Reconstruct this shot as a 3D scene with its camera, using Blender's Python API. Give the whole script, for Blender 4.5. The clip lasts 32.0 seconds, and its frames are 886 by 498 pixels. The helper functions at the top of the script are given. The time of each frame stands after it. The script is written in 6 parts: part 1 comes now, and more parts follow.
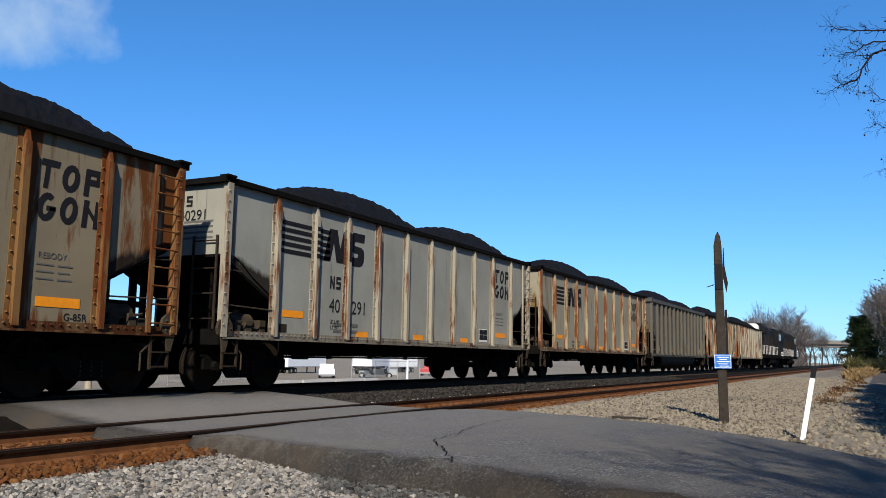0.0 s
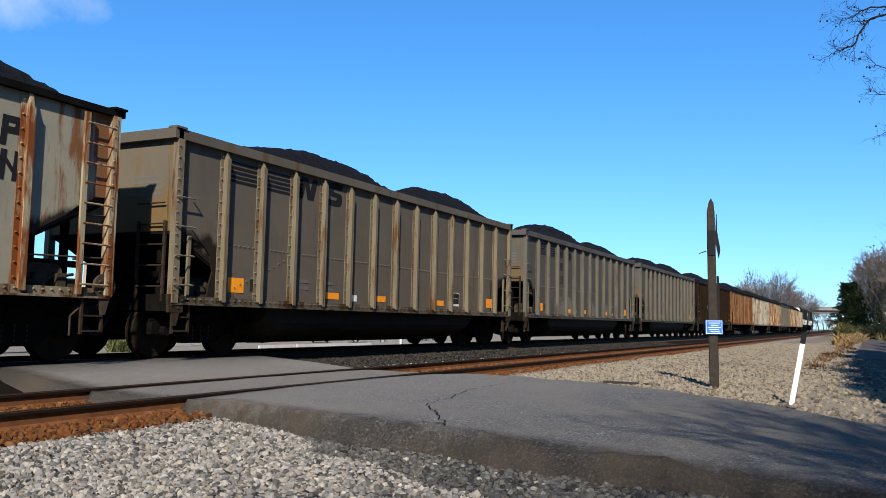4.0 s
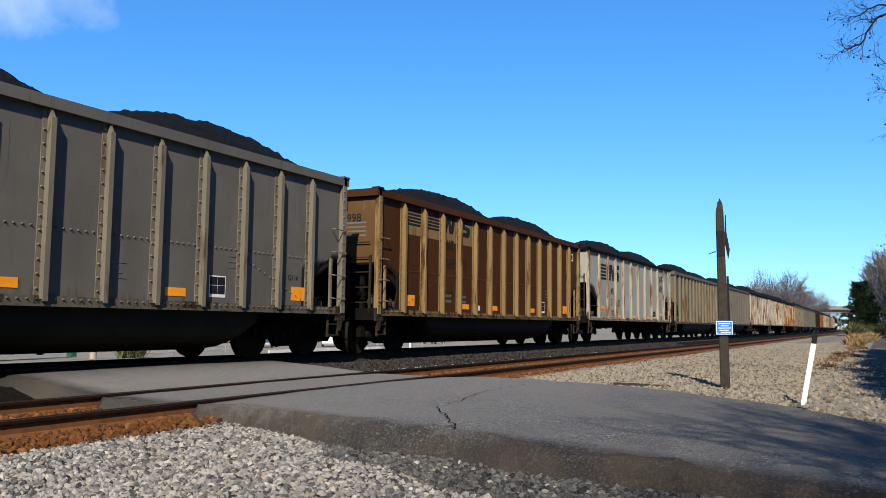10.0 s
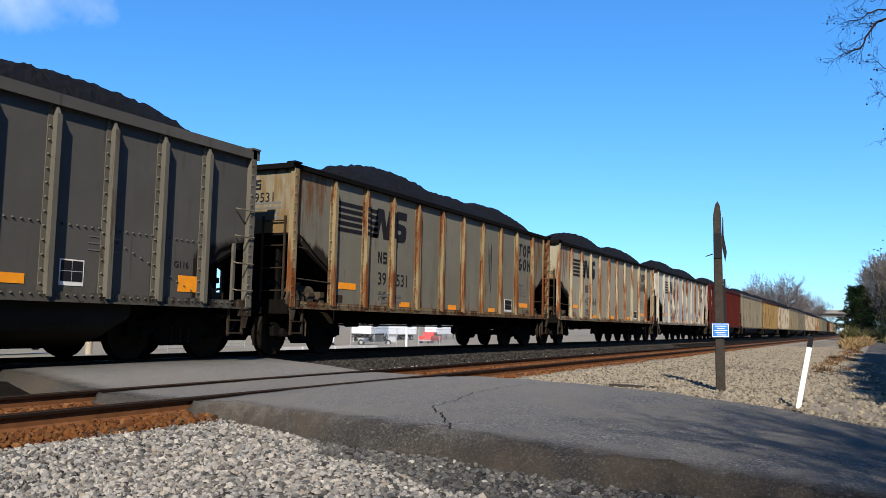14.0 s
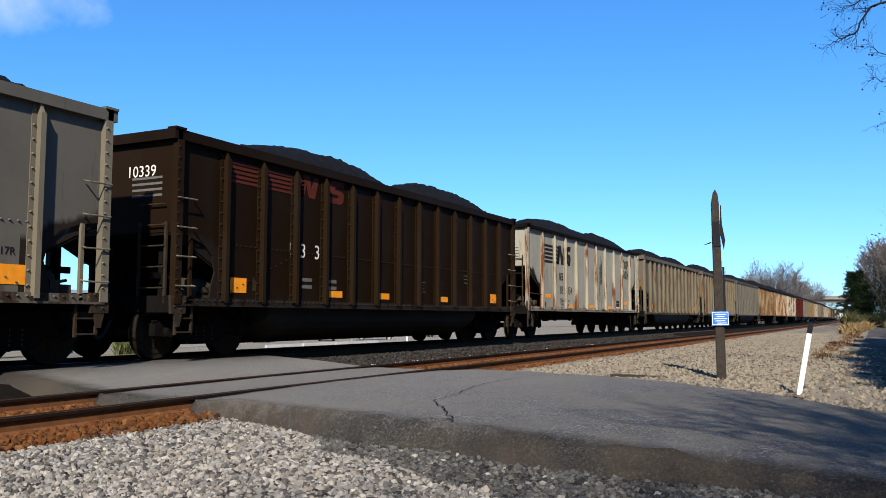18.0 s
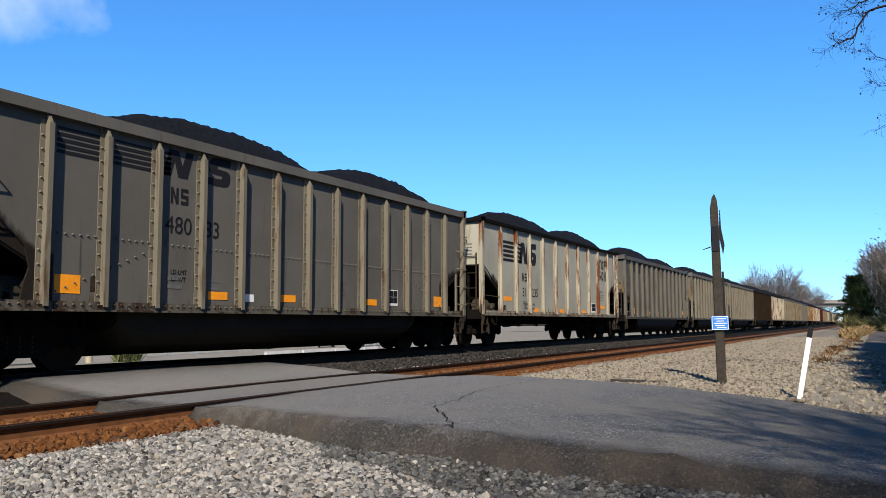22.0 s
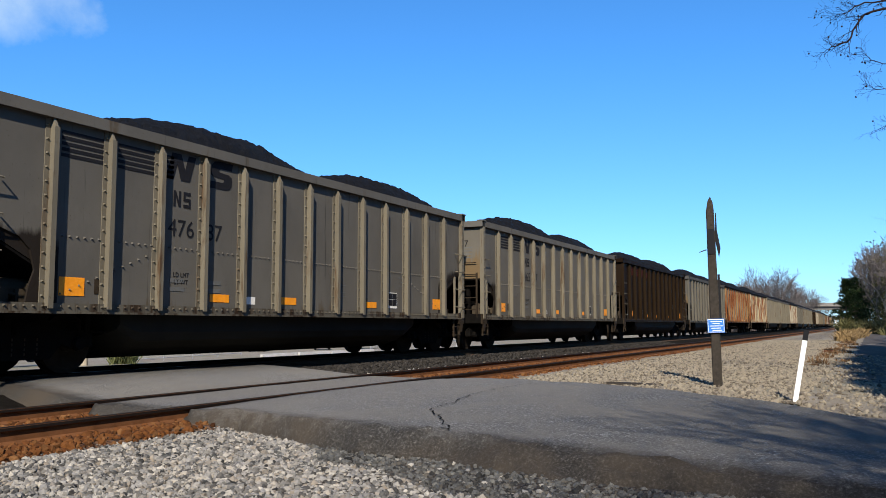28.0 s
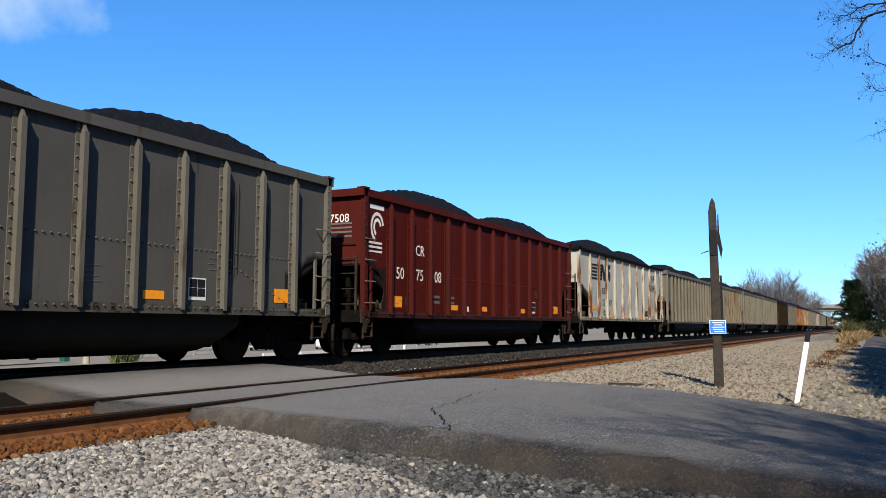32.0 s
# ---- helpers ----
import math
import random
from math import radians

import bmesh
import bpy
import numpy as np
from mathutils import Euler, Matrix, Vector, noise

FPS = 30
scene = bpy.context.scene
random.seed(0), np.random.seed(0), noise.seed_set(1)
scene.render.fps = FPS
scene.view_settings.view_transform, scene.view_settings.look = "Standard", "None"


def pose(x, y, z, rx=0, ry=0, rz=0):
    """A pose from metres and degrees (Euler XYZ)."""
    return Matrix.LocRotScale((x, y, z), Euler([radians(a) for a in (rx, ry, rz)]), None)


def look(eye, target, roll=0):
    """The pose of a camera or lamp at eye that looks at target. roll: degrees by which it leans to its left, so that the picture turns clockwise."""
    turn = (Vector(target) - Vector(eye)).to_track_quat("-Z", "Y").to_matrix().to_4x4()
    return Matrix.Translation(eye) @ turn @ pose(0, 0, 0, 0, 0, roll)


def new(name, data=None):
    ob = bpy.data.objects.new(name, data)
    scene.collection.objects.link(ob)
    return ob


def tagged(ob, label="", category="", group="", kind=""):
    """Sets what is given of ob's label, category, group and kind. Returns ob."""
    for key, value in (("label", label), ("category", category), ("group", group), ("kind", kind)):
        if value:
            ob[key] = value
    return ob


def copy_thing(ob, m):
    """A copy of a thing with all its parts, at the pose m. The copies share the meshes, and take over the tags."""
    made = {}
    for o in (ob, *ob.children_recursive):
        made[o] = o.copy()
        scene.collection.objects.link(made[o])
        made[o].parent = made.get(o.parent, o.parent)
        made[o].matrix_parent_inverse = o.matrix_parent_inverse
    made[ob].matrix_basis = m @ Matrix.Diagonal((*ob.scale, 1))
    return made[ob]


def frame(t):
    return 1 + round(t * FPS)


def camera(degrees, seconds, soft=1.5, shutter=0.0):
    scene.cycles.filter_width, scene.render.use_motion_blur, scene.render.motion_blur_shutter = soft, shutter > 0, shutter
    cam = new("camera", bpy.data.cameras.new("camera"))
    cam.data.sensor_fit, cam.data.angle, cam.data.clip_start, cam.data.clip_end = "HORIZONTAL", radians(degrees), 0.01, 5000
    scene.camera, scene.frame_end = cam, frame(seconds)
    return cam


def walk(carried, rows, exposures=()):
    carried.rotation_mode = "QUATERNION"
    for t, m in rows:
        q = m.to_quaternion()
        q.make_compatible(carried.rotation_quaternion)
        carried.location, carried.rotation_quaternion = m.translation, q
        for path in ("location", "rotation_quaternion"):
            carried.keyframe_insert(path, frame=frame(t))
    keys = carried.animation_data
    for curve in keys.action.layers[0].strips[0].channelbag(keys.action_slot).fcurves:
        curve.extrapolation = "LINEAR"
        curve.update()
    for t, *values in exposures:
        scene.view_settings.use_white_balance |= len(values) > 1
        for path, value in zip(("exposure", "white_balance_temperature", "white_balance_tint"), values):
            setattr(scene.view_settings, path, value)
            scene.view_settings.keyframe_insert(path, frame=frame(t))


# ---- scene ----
# x runs along the railway, y away from the viewer across it, z up from the main rail's top
cam = camera(55.2, 32.0, soft=0.7, shutter=0.0)
EYE = (0.0, 0.0, 0.724)


def aim(yaw, pitch, roll):
    a, b = radians(yaw), radians(pitch)
    way = Vector((math.cos(a) * math.cos(b), math.sin(a) * math.cos(b), math.sin(b)))
    return look(EYE, Vector(EYE) + way * 10.0, roll)


walk(cam, [(t, aim(a, b, c)) for t, a, b, c in (
    (0, 27.16, 7.17, 1.08), (0.5, 27.55, 7.28, 0.96), (1, 27.34, 7.18, 1.22), (1.5, 26.90, 6.31, 0.85),
    (2, 26.73, 5.64, 0.57), (2.5, 26.88, 5.22, 0.68), (3, 26.97, 5.21, 0.87), (3.5, 26.75, 5.13, 1.23),
    (5.5, 26.46, 4.19, 0.56), (6, 26.31, 4.39, 0.56), (6.5, 26.59, 4.54, 0.42), (7, 26.87, 4.51, 0.84),
    (7.5, 26.58, 4.69, 1.09), (8, 26.43, 4.81, 1.17), (8.5, 26.57, 4.75, 0.63), (9, 26.88, 4.52, 0.47),
    (9.5, 26.97, 4.84, 0.76), (10, 27.25, 5.05, 0.69), (10.5, 27.34, 5.29, 1.13), (11, 27.29, 5.38, 1.00),
    (11.5, 27.22, 5.29, 1.30), (12, 27.19, 5.23, 1.13), (12.5, 27.28, 5.10, 1.21), (13, 27.27, 4.96, 1.21),
    (13.5, 27.14, 4.96, 1.30), (14, 27.07, 5.01, 1.34), (14.5, 27.09, 4.96, 1.39), (16.5, 27.18, 4.82, 1.34),
    (17, 27.10, 4.72, 0.78), (17.5, 26.97, 4.54, 0.14), (18, 26.97, 4.60, 0.15), (18.5, 27.23, 4.65, 0.12),
    (19, 27.18, 4.65, 0.13), (19.5, 27.22, 4.78, 0.40), (20, 27.21, 4.76, 0.46), (20.5, 27.20, 4.81, 0.30),
    (21, 27.05, 4.59, 0.36), (21.5, 26.97, 4.69, -0.19), (22, 26.93, 4.99, -0.11), (22.5, 26.81, 4.99, -0.06),
    (23, 26.92, 5.03, -0.16), (23.5, 26.90, 5.02, 0.16), (24, 26.87, 5.22, 0.18), (24.5, 26.81, 5.37, 0.28),
    (25, 26.87, 5.43, 0.39), (25.5, 26.93, 5.54, 0.29), (27.5, 26.65, 5.27, -0.21), (28, 26.68, 5.16, -0.07),
    (28.5, 26.70, 5.07, 0.12), (29, 26.70, 5.04, 0.09), (29.5, 26.76, 5.06, 0.01), (30, 26.85, 5.06, 0.02),
    (30.5, 26.83, 5.16, -0.10), (31, 26.78, 5.12, 0.07), (31.5, 26.86, 5.15, 0.22), (32, 26.81, 5.15, 0.21),
)], exposures=((0.0, 0.46), (1.0, 0.48), (2.5, 0.69), (8.0, 0.71), (20.0, 0.75), (23.0, 0.73), (25.0, 0.65), (28.0, 0.7), (32.0, 0.71)))

# ---- light ----
SUN_EL, SUN_AZ = radians(36.5), math.atan2(-0.41, -0.91)
world = bpy.data.worlds.new("sky")
scene.world = world
world.use_nodes = True
wn, wl = world.node_tree.nodes, world.node_tree.links
sky = wn.new("ShaderNodeTexSky")
sky.sky_type, sky.sun_disc = "NISHITA", False
sky.sun_elevation, sky.sun_rotation = SUN_EL, math.pi / 2 - SUN_AZ
sky.altitude, sky.air_density, sky.dust_density, sky.ozone_density = 0.0, 1.0, 0.2, 2.5
CLOUD = (0.565, 0.75, 0.345)
back = wn["Background"]
back.inputs["Strength"].default_value = 0.09
# the clear air of that day: a deep, saturated blue, with a wisp of cloud high on one side
tint = wn.new("ShaderNodeMix")
tint.data_type, tint.blend_type = "RGBA", "MULTIPLY"
tint.inputs[0].default_value = 1.0
wl.new(sky.outputs["Color"], tint.inputs[6])
way = wn.new("ShaderNodeTexCoord")
rise = wn.new("ShaderNodeSeparateXYZ")
wl.new(way.outputs["Generated"], rise.inputs[0])
clear = wn.new("ShaderNodeMapRange")
clear.inputs[1].default_value, clear.inputs[2].default_value = 0.0, 0.3
wl.new(rise.outputs["Z"], clear.inputs[0])
air = wn.new("ShaderNodeMix")
air.data_type = "RGBA"
air.inputs[6].default_value, air.inputs[7].default_value = (0.47, 0.78, 1.3, 1), (0.355, 0.85, 1.31, 1)
wl.new(clear.outputs[0], air.inputs[0])
wl.new(air.outputs[2], tint.inputs[7])
near = wn.new("ShaderNodeVectorMath")
near.operation = "DISTANCE"
near.inputs[1].default_value = CLOUD
wl.new(way.outputs["Generated"], near.inputs[0])
puff = wn.new("ShaderNodeTexNoise")
puff.inputs["Scale"].default_value, puff.inputs["Detail"].default_value, puff.inputs["Roughness"].default_value = 9.0, 8.0, 0.55
wl.new(way.outputs["Generated"], puff.inputs["Vector"])
edge = wn.new("ShaderNodeMapRange")
edge.inputs[1].default_value, edge.inputs[2].default_value, edge.inputs[3].default_value, edge.inputs[4].default_value = 0.02, 0.15, 0.30, -0.3
wl.new(near.outputs["Value"], edge.inputs[0])
total = wn.new("ShaderNodeMath")
total.operation = "ADD"
wl.new(puff.outputs["Fac"], total.inputs[0])
wl.new(edge.outputs[0], total.inputs[1])
cover = wn.new("ShaderNodeMapRange")
cover.inputs[1].default_value, cover.inputs[2].default_value, cover.inputs[4].default_value = 0.56, 0.95, 0.85
wl.new(total.outputs[0], cover.inputs[0])
cloud = wn.new("ShaderNodeMix")
cloud.data_type = "RGBA"
cloud.inputs[7].default_value = (5.0, 6.2, 7.2, 1)
wl.new(cover.outputs[0], cloud.inputs[0])
wl.new(tint.outputs[2], cloud.inputs[6])
wl.new(cloud.outputs[2], back.inputs["Color"])
sun = new("sun", bpy.data.lights.new("sun", "SUN"))
sun.data.energy, sun.data.angle, sun.data.color = 5.0, radians(1.0), (1.0, 0.91, 0.78)
sun.matrix_world = look((0, 0, 40), Vector((0, 0, 40)) - Vector((math.cos(SUN_AZ) * math.cos(SUN_EL), math.sin(SUN_AZ) * math.cos(SUN_EL), math.sin(SUN_EL))))



# ---- materials ----
def material(name):
    m = bpy.data.materials.new(name)
    m.use_nodes = True
    t = m.node_tree
    return m, t, t.nodes["Principled BSDF"]


def put(t, kind, **values):
    n = t.nodes.new(kind)
    for k, v in values.items():
        k = k.replace("_", " ")
        if k in n.inputs:
            n.inputs[k].default_value = v
    return n


def coords(t, scale=(1, 1, 1), random_shift=False):
    c = t.nodes.new("ShaderNodeTexCoord")
    m = t.nodes.new("ShaderNodeMapping")
    m.inputs["Scale"].default_value = scale
    t.links.new(c.outputs["Object"], m.inputs["Vector"])
    if random_shift:
        o = t.nodes.new("ShaderNodeObjectInfo")
        s = t.nodes.new("ShaderNodeVectorMath")
        s.operation = "SCALE"
        s.inputs[0].default_value = (37.0, 19.0, 53.0)
        t.links.new(o.outputs["Random"], s.inputs["Scale"])
        t.links.new(s.outputs["Vector"], m.inputs["Location"])
    return m.outputs["Vector"]


def grain(t, vec, scale, detail=6, rough=0.6, distort=0.0):
    n = put(t, "ShaderNodeTexNoise", Scale=scale, Detail=detail, Roughness=rough, Distortion=distort)
    t.links.new(vec, n.inputs["Vector"])
    return n.outputs["Fac"]


def ramp(t, fac, stops):
    r = t.nodes.new("ShaderNodeValToRGB")
    while len(r.color_ramp.elements) < len(stops):
        r.color_ramp.elements.new(0.5)
    for e, (p, c) in zip(r.color_ramp.elements, stops):
        e.position = p
        e.color = (*c, 1) if len(c) == 3 else c
    t.links.new(fac, r.inputs["Fac"])
    return r.outputs["Color"]


def mix(t, fac, a, b, mode="MIX"):
    m = t.nodes.new("ShaderNodeMix")
    m.data_type, m.blend_type = "RGBA", mode
    for s, v in ((m.inputs[0], fac), (m.inputs[6], a), (m.inputs[7], b)):
        if hasattr(v, "links"):
            t.links.new(v, s)
        elif isinstance(v, (int, float)):
            s.default_value = v
        else:
            s.default_value = (*v, 1)
    return m.outputs[2]


def bump(t, bsdf, height, strength=0.4, distance=0.02):
    b = put(t, "ShaderNodeBump", Strength=strength, Distance=distance)
    t.links.new(height, b.inputs["Height"])
    t.links.new(b.outputs["Normal"], bsdf.inputs["Normal"])


def shade(f):
    return (f, f, f)


def simple(name, color, rough=0.7, metal=0.0, var=0.35, scale=6.0, bumps=0.2, dist=0.01, gloss=None):
    m, t, b = material(name)
    v = coords(t, random_shift=True)
    n1, n2 = grain(t, v, scale), grain(t, v, scale * 9)
    dark = tuple(c * (1 - var) for c in color)
    lite = tuple(min(1, c * (1 + var * 0.7)) for c in color)
    col = mix(t, ramp(t, n2, ((0.35, shade(0)), (0.75, shade(1)))), ramp(t, n1, ((0.3, dark), (0.7, lite))), color)
    t.links.new(col, b.inputs["Base Color"])
    b.inputs["Roughness"].default_value, b.inputs["Metallic"].default_value = rough, metal
    b.inputs["Specular IOR Level"].default_value = (0.5 if rough < 0.55 else 0.1) if gloss is None else gloss
    bump(t, b, n2, bumps, dist)
    return m


def calc(t, op, a, b=0.0, c=0.0):
    n = t.nodes.new("ShaderNodeMath")
    n.operation = op
    for s, v in zip(n.inputs, (a, b, c)):
        if hasattr(v, "links"):
            t.links.new(v, s)
        else:
            s.default_value = v
    return n.outputs[0]


def car_paint(name, color, rust=0.45, rust_color=(0.16, 0.055, 0.02), grime=0.4, bays=None, stained=False):
    """Weathered paint: vertical rust streaks, road grime, chipped spots; bays = (spacing, shift) of the ribs that rust spreads from."""
    m, t, b = material(name)
    v = coords(t, random_shift=True)
    streak = grain(t, coords(t, (1.0, 1.0, 0.14), True), 5.2, 8, 0.66, 0.35)
    patch = grain(t, v, 0.55, 5, 0.6)
    fine = grain(t, v, 26.0, 6, 0.7)
    dirt = grain(t, coords(t, (1, 1, 0.35), True), 1.3, 7, 0.65)
    low, high = tuple(c * 0.82 for c in color), tuple(min(1, c * 1.08) for c in color)
    col = ramp(t, patch, ((0.3, low), (0.7, high)))
    col = mix(t, ramp(t, dirt, ((0.5, shade(0)), (0.85, shade(grime * 0.8)))), col, tuple(0.3 * c + 0.018 for c in color))
    edge = (0.76 if bays else 0.72) - 0.27 * rust
    mul = t.nodes.new("ShaderNodeMath")
    mul.operation = "MULTIPLY_ADD"
    t.links.new(patch, mul.inputs[0])
    mul.inputs[1].default_value = 0.35
    t.links.new(streak, mul.inputs[2])
    sub = t.nodes.new("ShaderNodeMath")
    sub.operation = "SUBTRACT"
    t.links.new(mul.outputs[0], sub.inputs[0])
    sub.inputs[1].default_value = 0.175
    seat = sub.outputs[0]
    if bays:
        at = t.nodes.new("ShaderNodeSeparateXYZ")
        t.links.new(coords(t), at.inputs[0])
        u = calc(t, "FRACT", calc(t, "MULTIPLY_ADD", at.outputs[0], 1.0 / bays[0], bays[1]))
        off = calc(t, "MULTIPLY", calc(t, "SUBTRACT", 0.5, calc(t, "ABSOLUTE", calc(t, "SUBTRACT", u, 0.5))), bays[0])
        rim = calc(t, "MAXIMUM", calc(t, "SUBTRACT", 1.0, calc(t, "MULTIPLY", off, 5.5)), 0.0)
        foot = calc(t, "MAXIMUM", calc(t, "MULTIPLY", calc(t, "SUBTRACT", 1.32, at.outputs[2]), 3.0), 0.0)
        tail = calc(t, "MULTIPLY", calc(t, "GREATER_THAN", calc(t, "ABSOLUTE", at.outputs[0]), 6.2), 0.13 if rust > 0.4 else 0.0)
        seat = calc(t, "ADD", calc(t, "MULTIPLY_ADD", rim, 0.27 if bays[1] else 0.17, seat), calc(t, "MULTIPLY_ADD", foot, 0.16, tail))
    if stained:
        at = t.nodes.new("ShaderNodeSeparateXYZ")
        t.links.new(coords(t), at.inputs[0])
        seat = calc(t, "MULTIPLY_ADD", calc(t, "MAXIMUM", calc(t, "SUBTRACT", 3.05, at.outputs[2]), 0.0), 0.45, seat)
    mask = ramp(t, seat, ((edge - 0.03, shade(0)), (edge + 0.09, shade(min(1.0, 0.4 + rust)))))
    col = mix(t, mask, col, rust_color)
    col = mix(t, ramp(t, fine, ((0.63, shade(0)), (0.72, shade(0.6)))), col, tuple(0.5 * c for c in rust_color))
    drip = grain(t, coords(t, (1, 1, 0.05), True), 8.0, 5, 0.6, 0.2)
    col = mix(t, ramp(t, drip, ((0.64, shade(0)), (0.72, shade(0.3 + 0.5 * grime)))), col, tuple(0.22 * c + 0.006 for c in color))
    # near-black below a ragged sloping line at both car ends
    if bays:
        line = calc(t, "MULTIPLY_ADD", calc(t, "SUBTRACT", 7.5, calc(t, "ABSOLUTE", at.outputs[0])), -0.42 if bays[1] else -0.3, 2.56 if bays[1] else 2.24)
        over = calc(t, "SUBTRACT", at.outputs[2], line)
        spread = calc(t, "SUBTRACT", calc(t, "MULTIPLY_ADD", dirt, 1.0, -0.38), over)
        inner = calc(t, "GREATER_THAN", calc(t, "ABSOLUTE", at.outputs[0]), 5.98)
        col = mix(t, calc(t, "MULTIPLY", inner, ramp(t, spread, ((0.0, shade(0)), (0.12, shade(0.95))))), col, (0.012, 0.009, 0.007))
    t.links.new(col, b.inputs["Base Color"])
    t.links.new(ramp(t, dirt, ((0.3, shade(0.5)), (0.8, shade(0.8)))), b.inputs["Roughness"])
    b.inputs["Specular IOR Level"].default_value = 0.07
    bump(t, b, mix(t, 0.12, patch, fine), 0.35, 0.05)
    return m


def stone_field(name, tones, scale, bumps=1.0, dist=0.05):
    """Crushed stone seen as a field: cells of differing tone."""
    m, t, b = material(name)
    v = coords(t)
    c = put(t, "ShaderNodeTexVoronoi", Scale=scale, Randomness=1.0)
    t.links.new(v, c.inputs["Vector"])
    big = grain(t, v, 0.5, 6, 0.6)
    sep = t.nodes.new("ShaderNodeSeparateColor")
    t.links.new(c.outputs["Color"], sep.inputs[0])
    col = ramp(t, sep.outputs[0], [(i / (len(tones) - 1), k) for i, k in enumerate(tones)])
    col = mix(t, ramp(t, big, ((0.4, shade(0)), (0.72, shade(0.55)))), col, (0.14, 0.11, 0.085))
    t.links.new(col, b.inputs["Base Color"])
    b.inputs["Roughness"].default_value = 0.9
    b.inputs["Specular IOR Level"].default_value = 0.1
    bump(t, b, c.outputs["Distance"], bumps, dist)
    return m


def stones(name, tones):
    """Loose stones, one tone for each."""
    m, t, b = material(name)
    g = t.nodes.new("ShaderNodeNewGeometry")
    col = ramp(t, g.outputs["Random Per Island"], [(i / (len(tones) - 1), k) for i, k in enumerate(tones)])
    n = grain(t, coords(t), 60.0)
    mean = tuple(0.75 * sum(k[i] for k in tones) / len(tones) for i in range(3))
    col = mix(t, ramp(t, n, ((0.35, shade(0.0)), (0.8, shade(0.5)))), col, mean)
    t.links.new(col, b.inputs["Base Color"])
    b.inputs["Roughness"].default_value = 0.9
    b.inputs["Specular IOR Level"].default_value = 0.1
    bump(t, b, n, 0.5, 0.01)
    return m


TONES = [(0.03, 0.03, 0.032), (0.1, 0.097, 0.094), (0.25, 0.243, 0.23), (0.38, 0.365, 0.34), (0.17, 0.17, 0.17), (0.46, 0.44, 0.4), (0.25, 0.215, 0.175), (0.155, 0.155, 0.162), (0.29, 0.285, 0.28), (0.075, 0.07, 0.066)]
WARM = [(0.07, 0.06, 0.05), (0.14, 0.12, 0.1), (0.27, 0.24, 0.2), (0.32, 0.285, 0.23), (0.21, 0.19, 0.165), (0.35, 0.315, 0.25), (0.28, 0.245, 0.195)]
RUSTY = [(0.03, 0.012, 0.005), (0.085, 0.03, 0.009), (0.125, 0.047, 0.013), (0.055, 0.02, 0.006), (0.15, 0.07, 0.026), (0.1, 0.037, 0.011)]
TONES, WARM = [tuple(q * c for q, c in zip((0.82, 0.79, 0.74), k)) for k in TONES], [tuple(q * c for q, c in zip((0.74, 0.71, 0.65), k)) for k in WARM]
DARK_TONES = [(0.018, 0.016, 0.014), (0.045, 0.04, 0.035), (0.09, 0.08, 0.07), (0.03, 0.027, 0.024)]
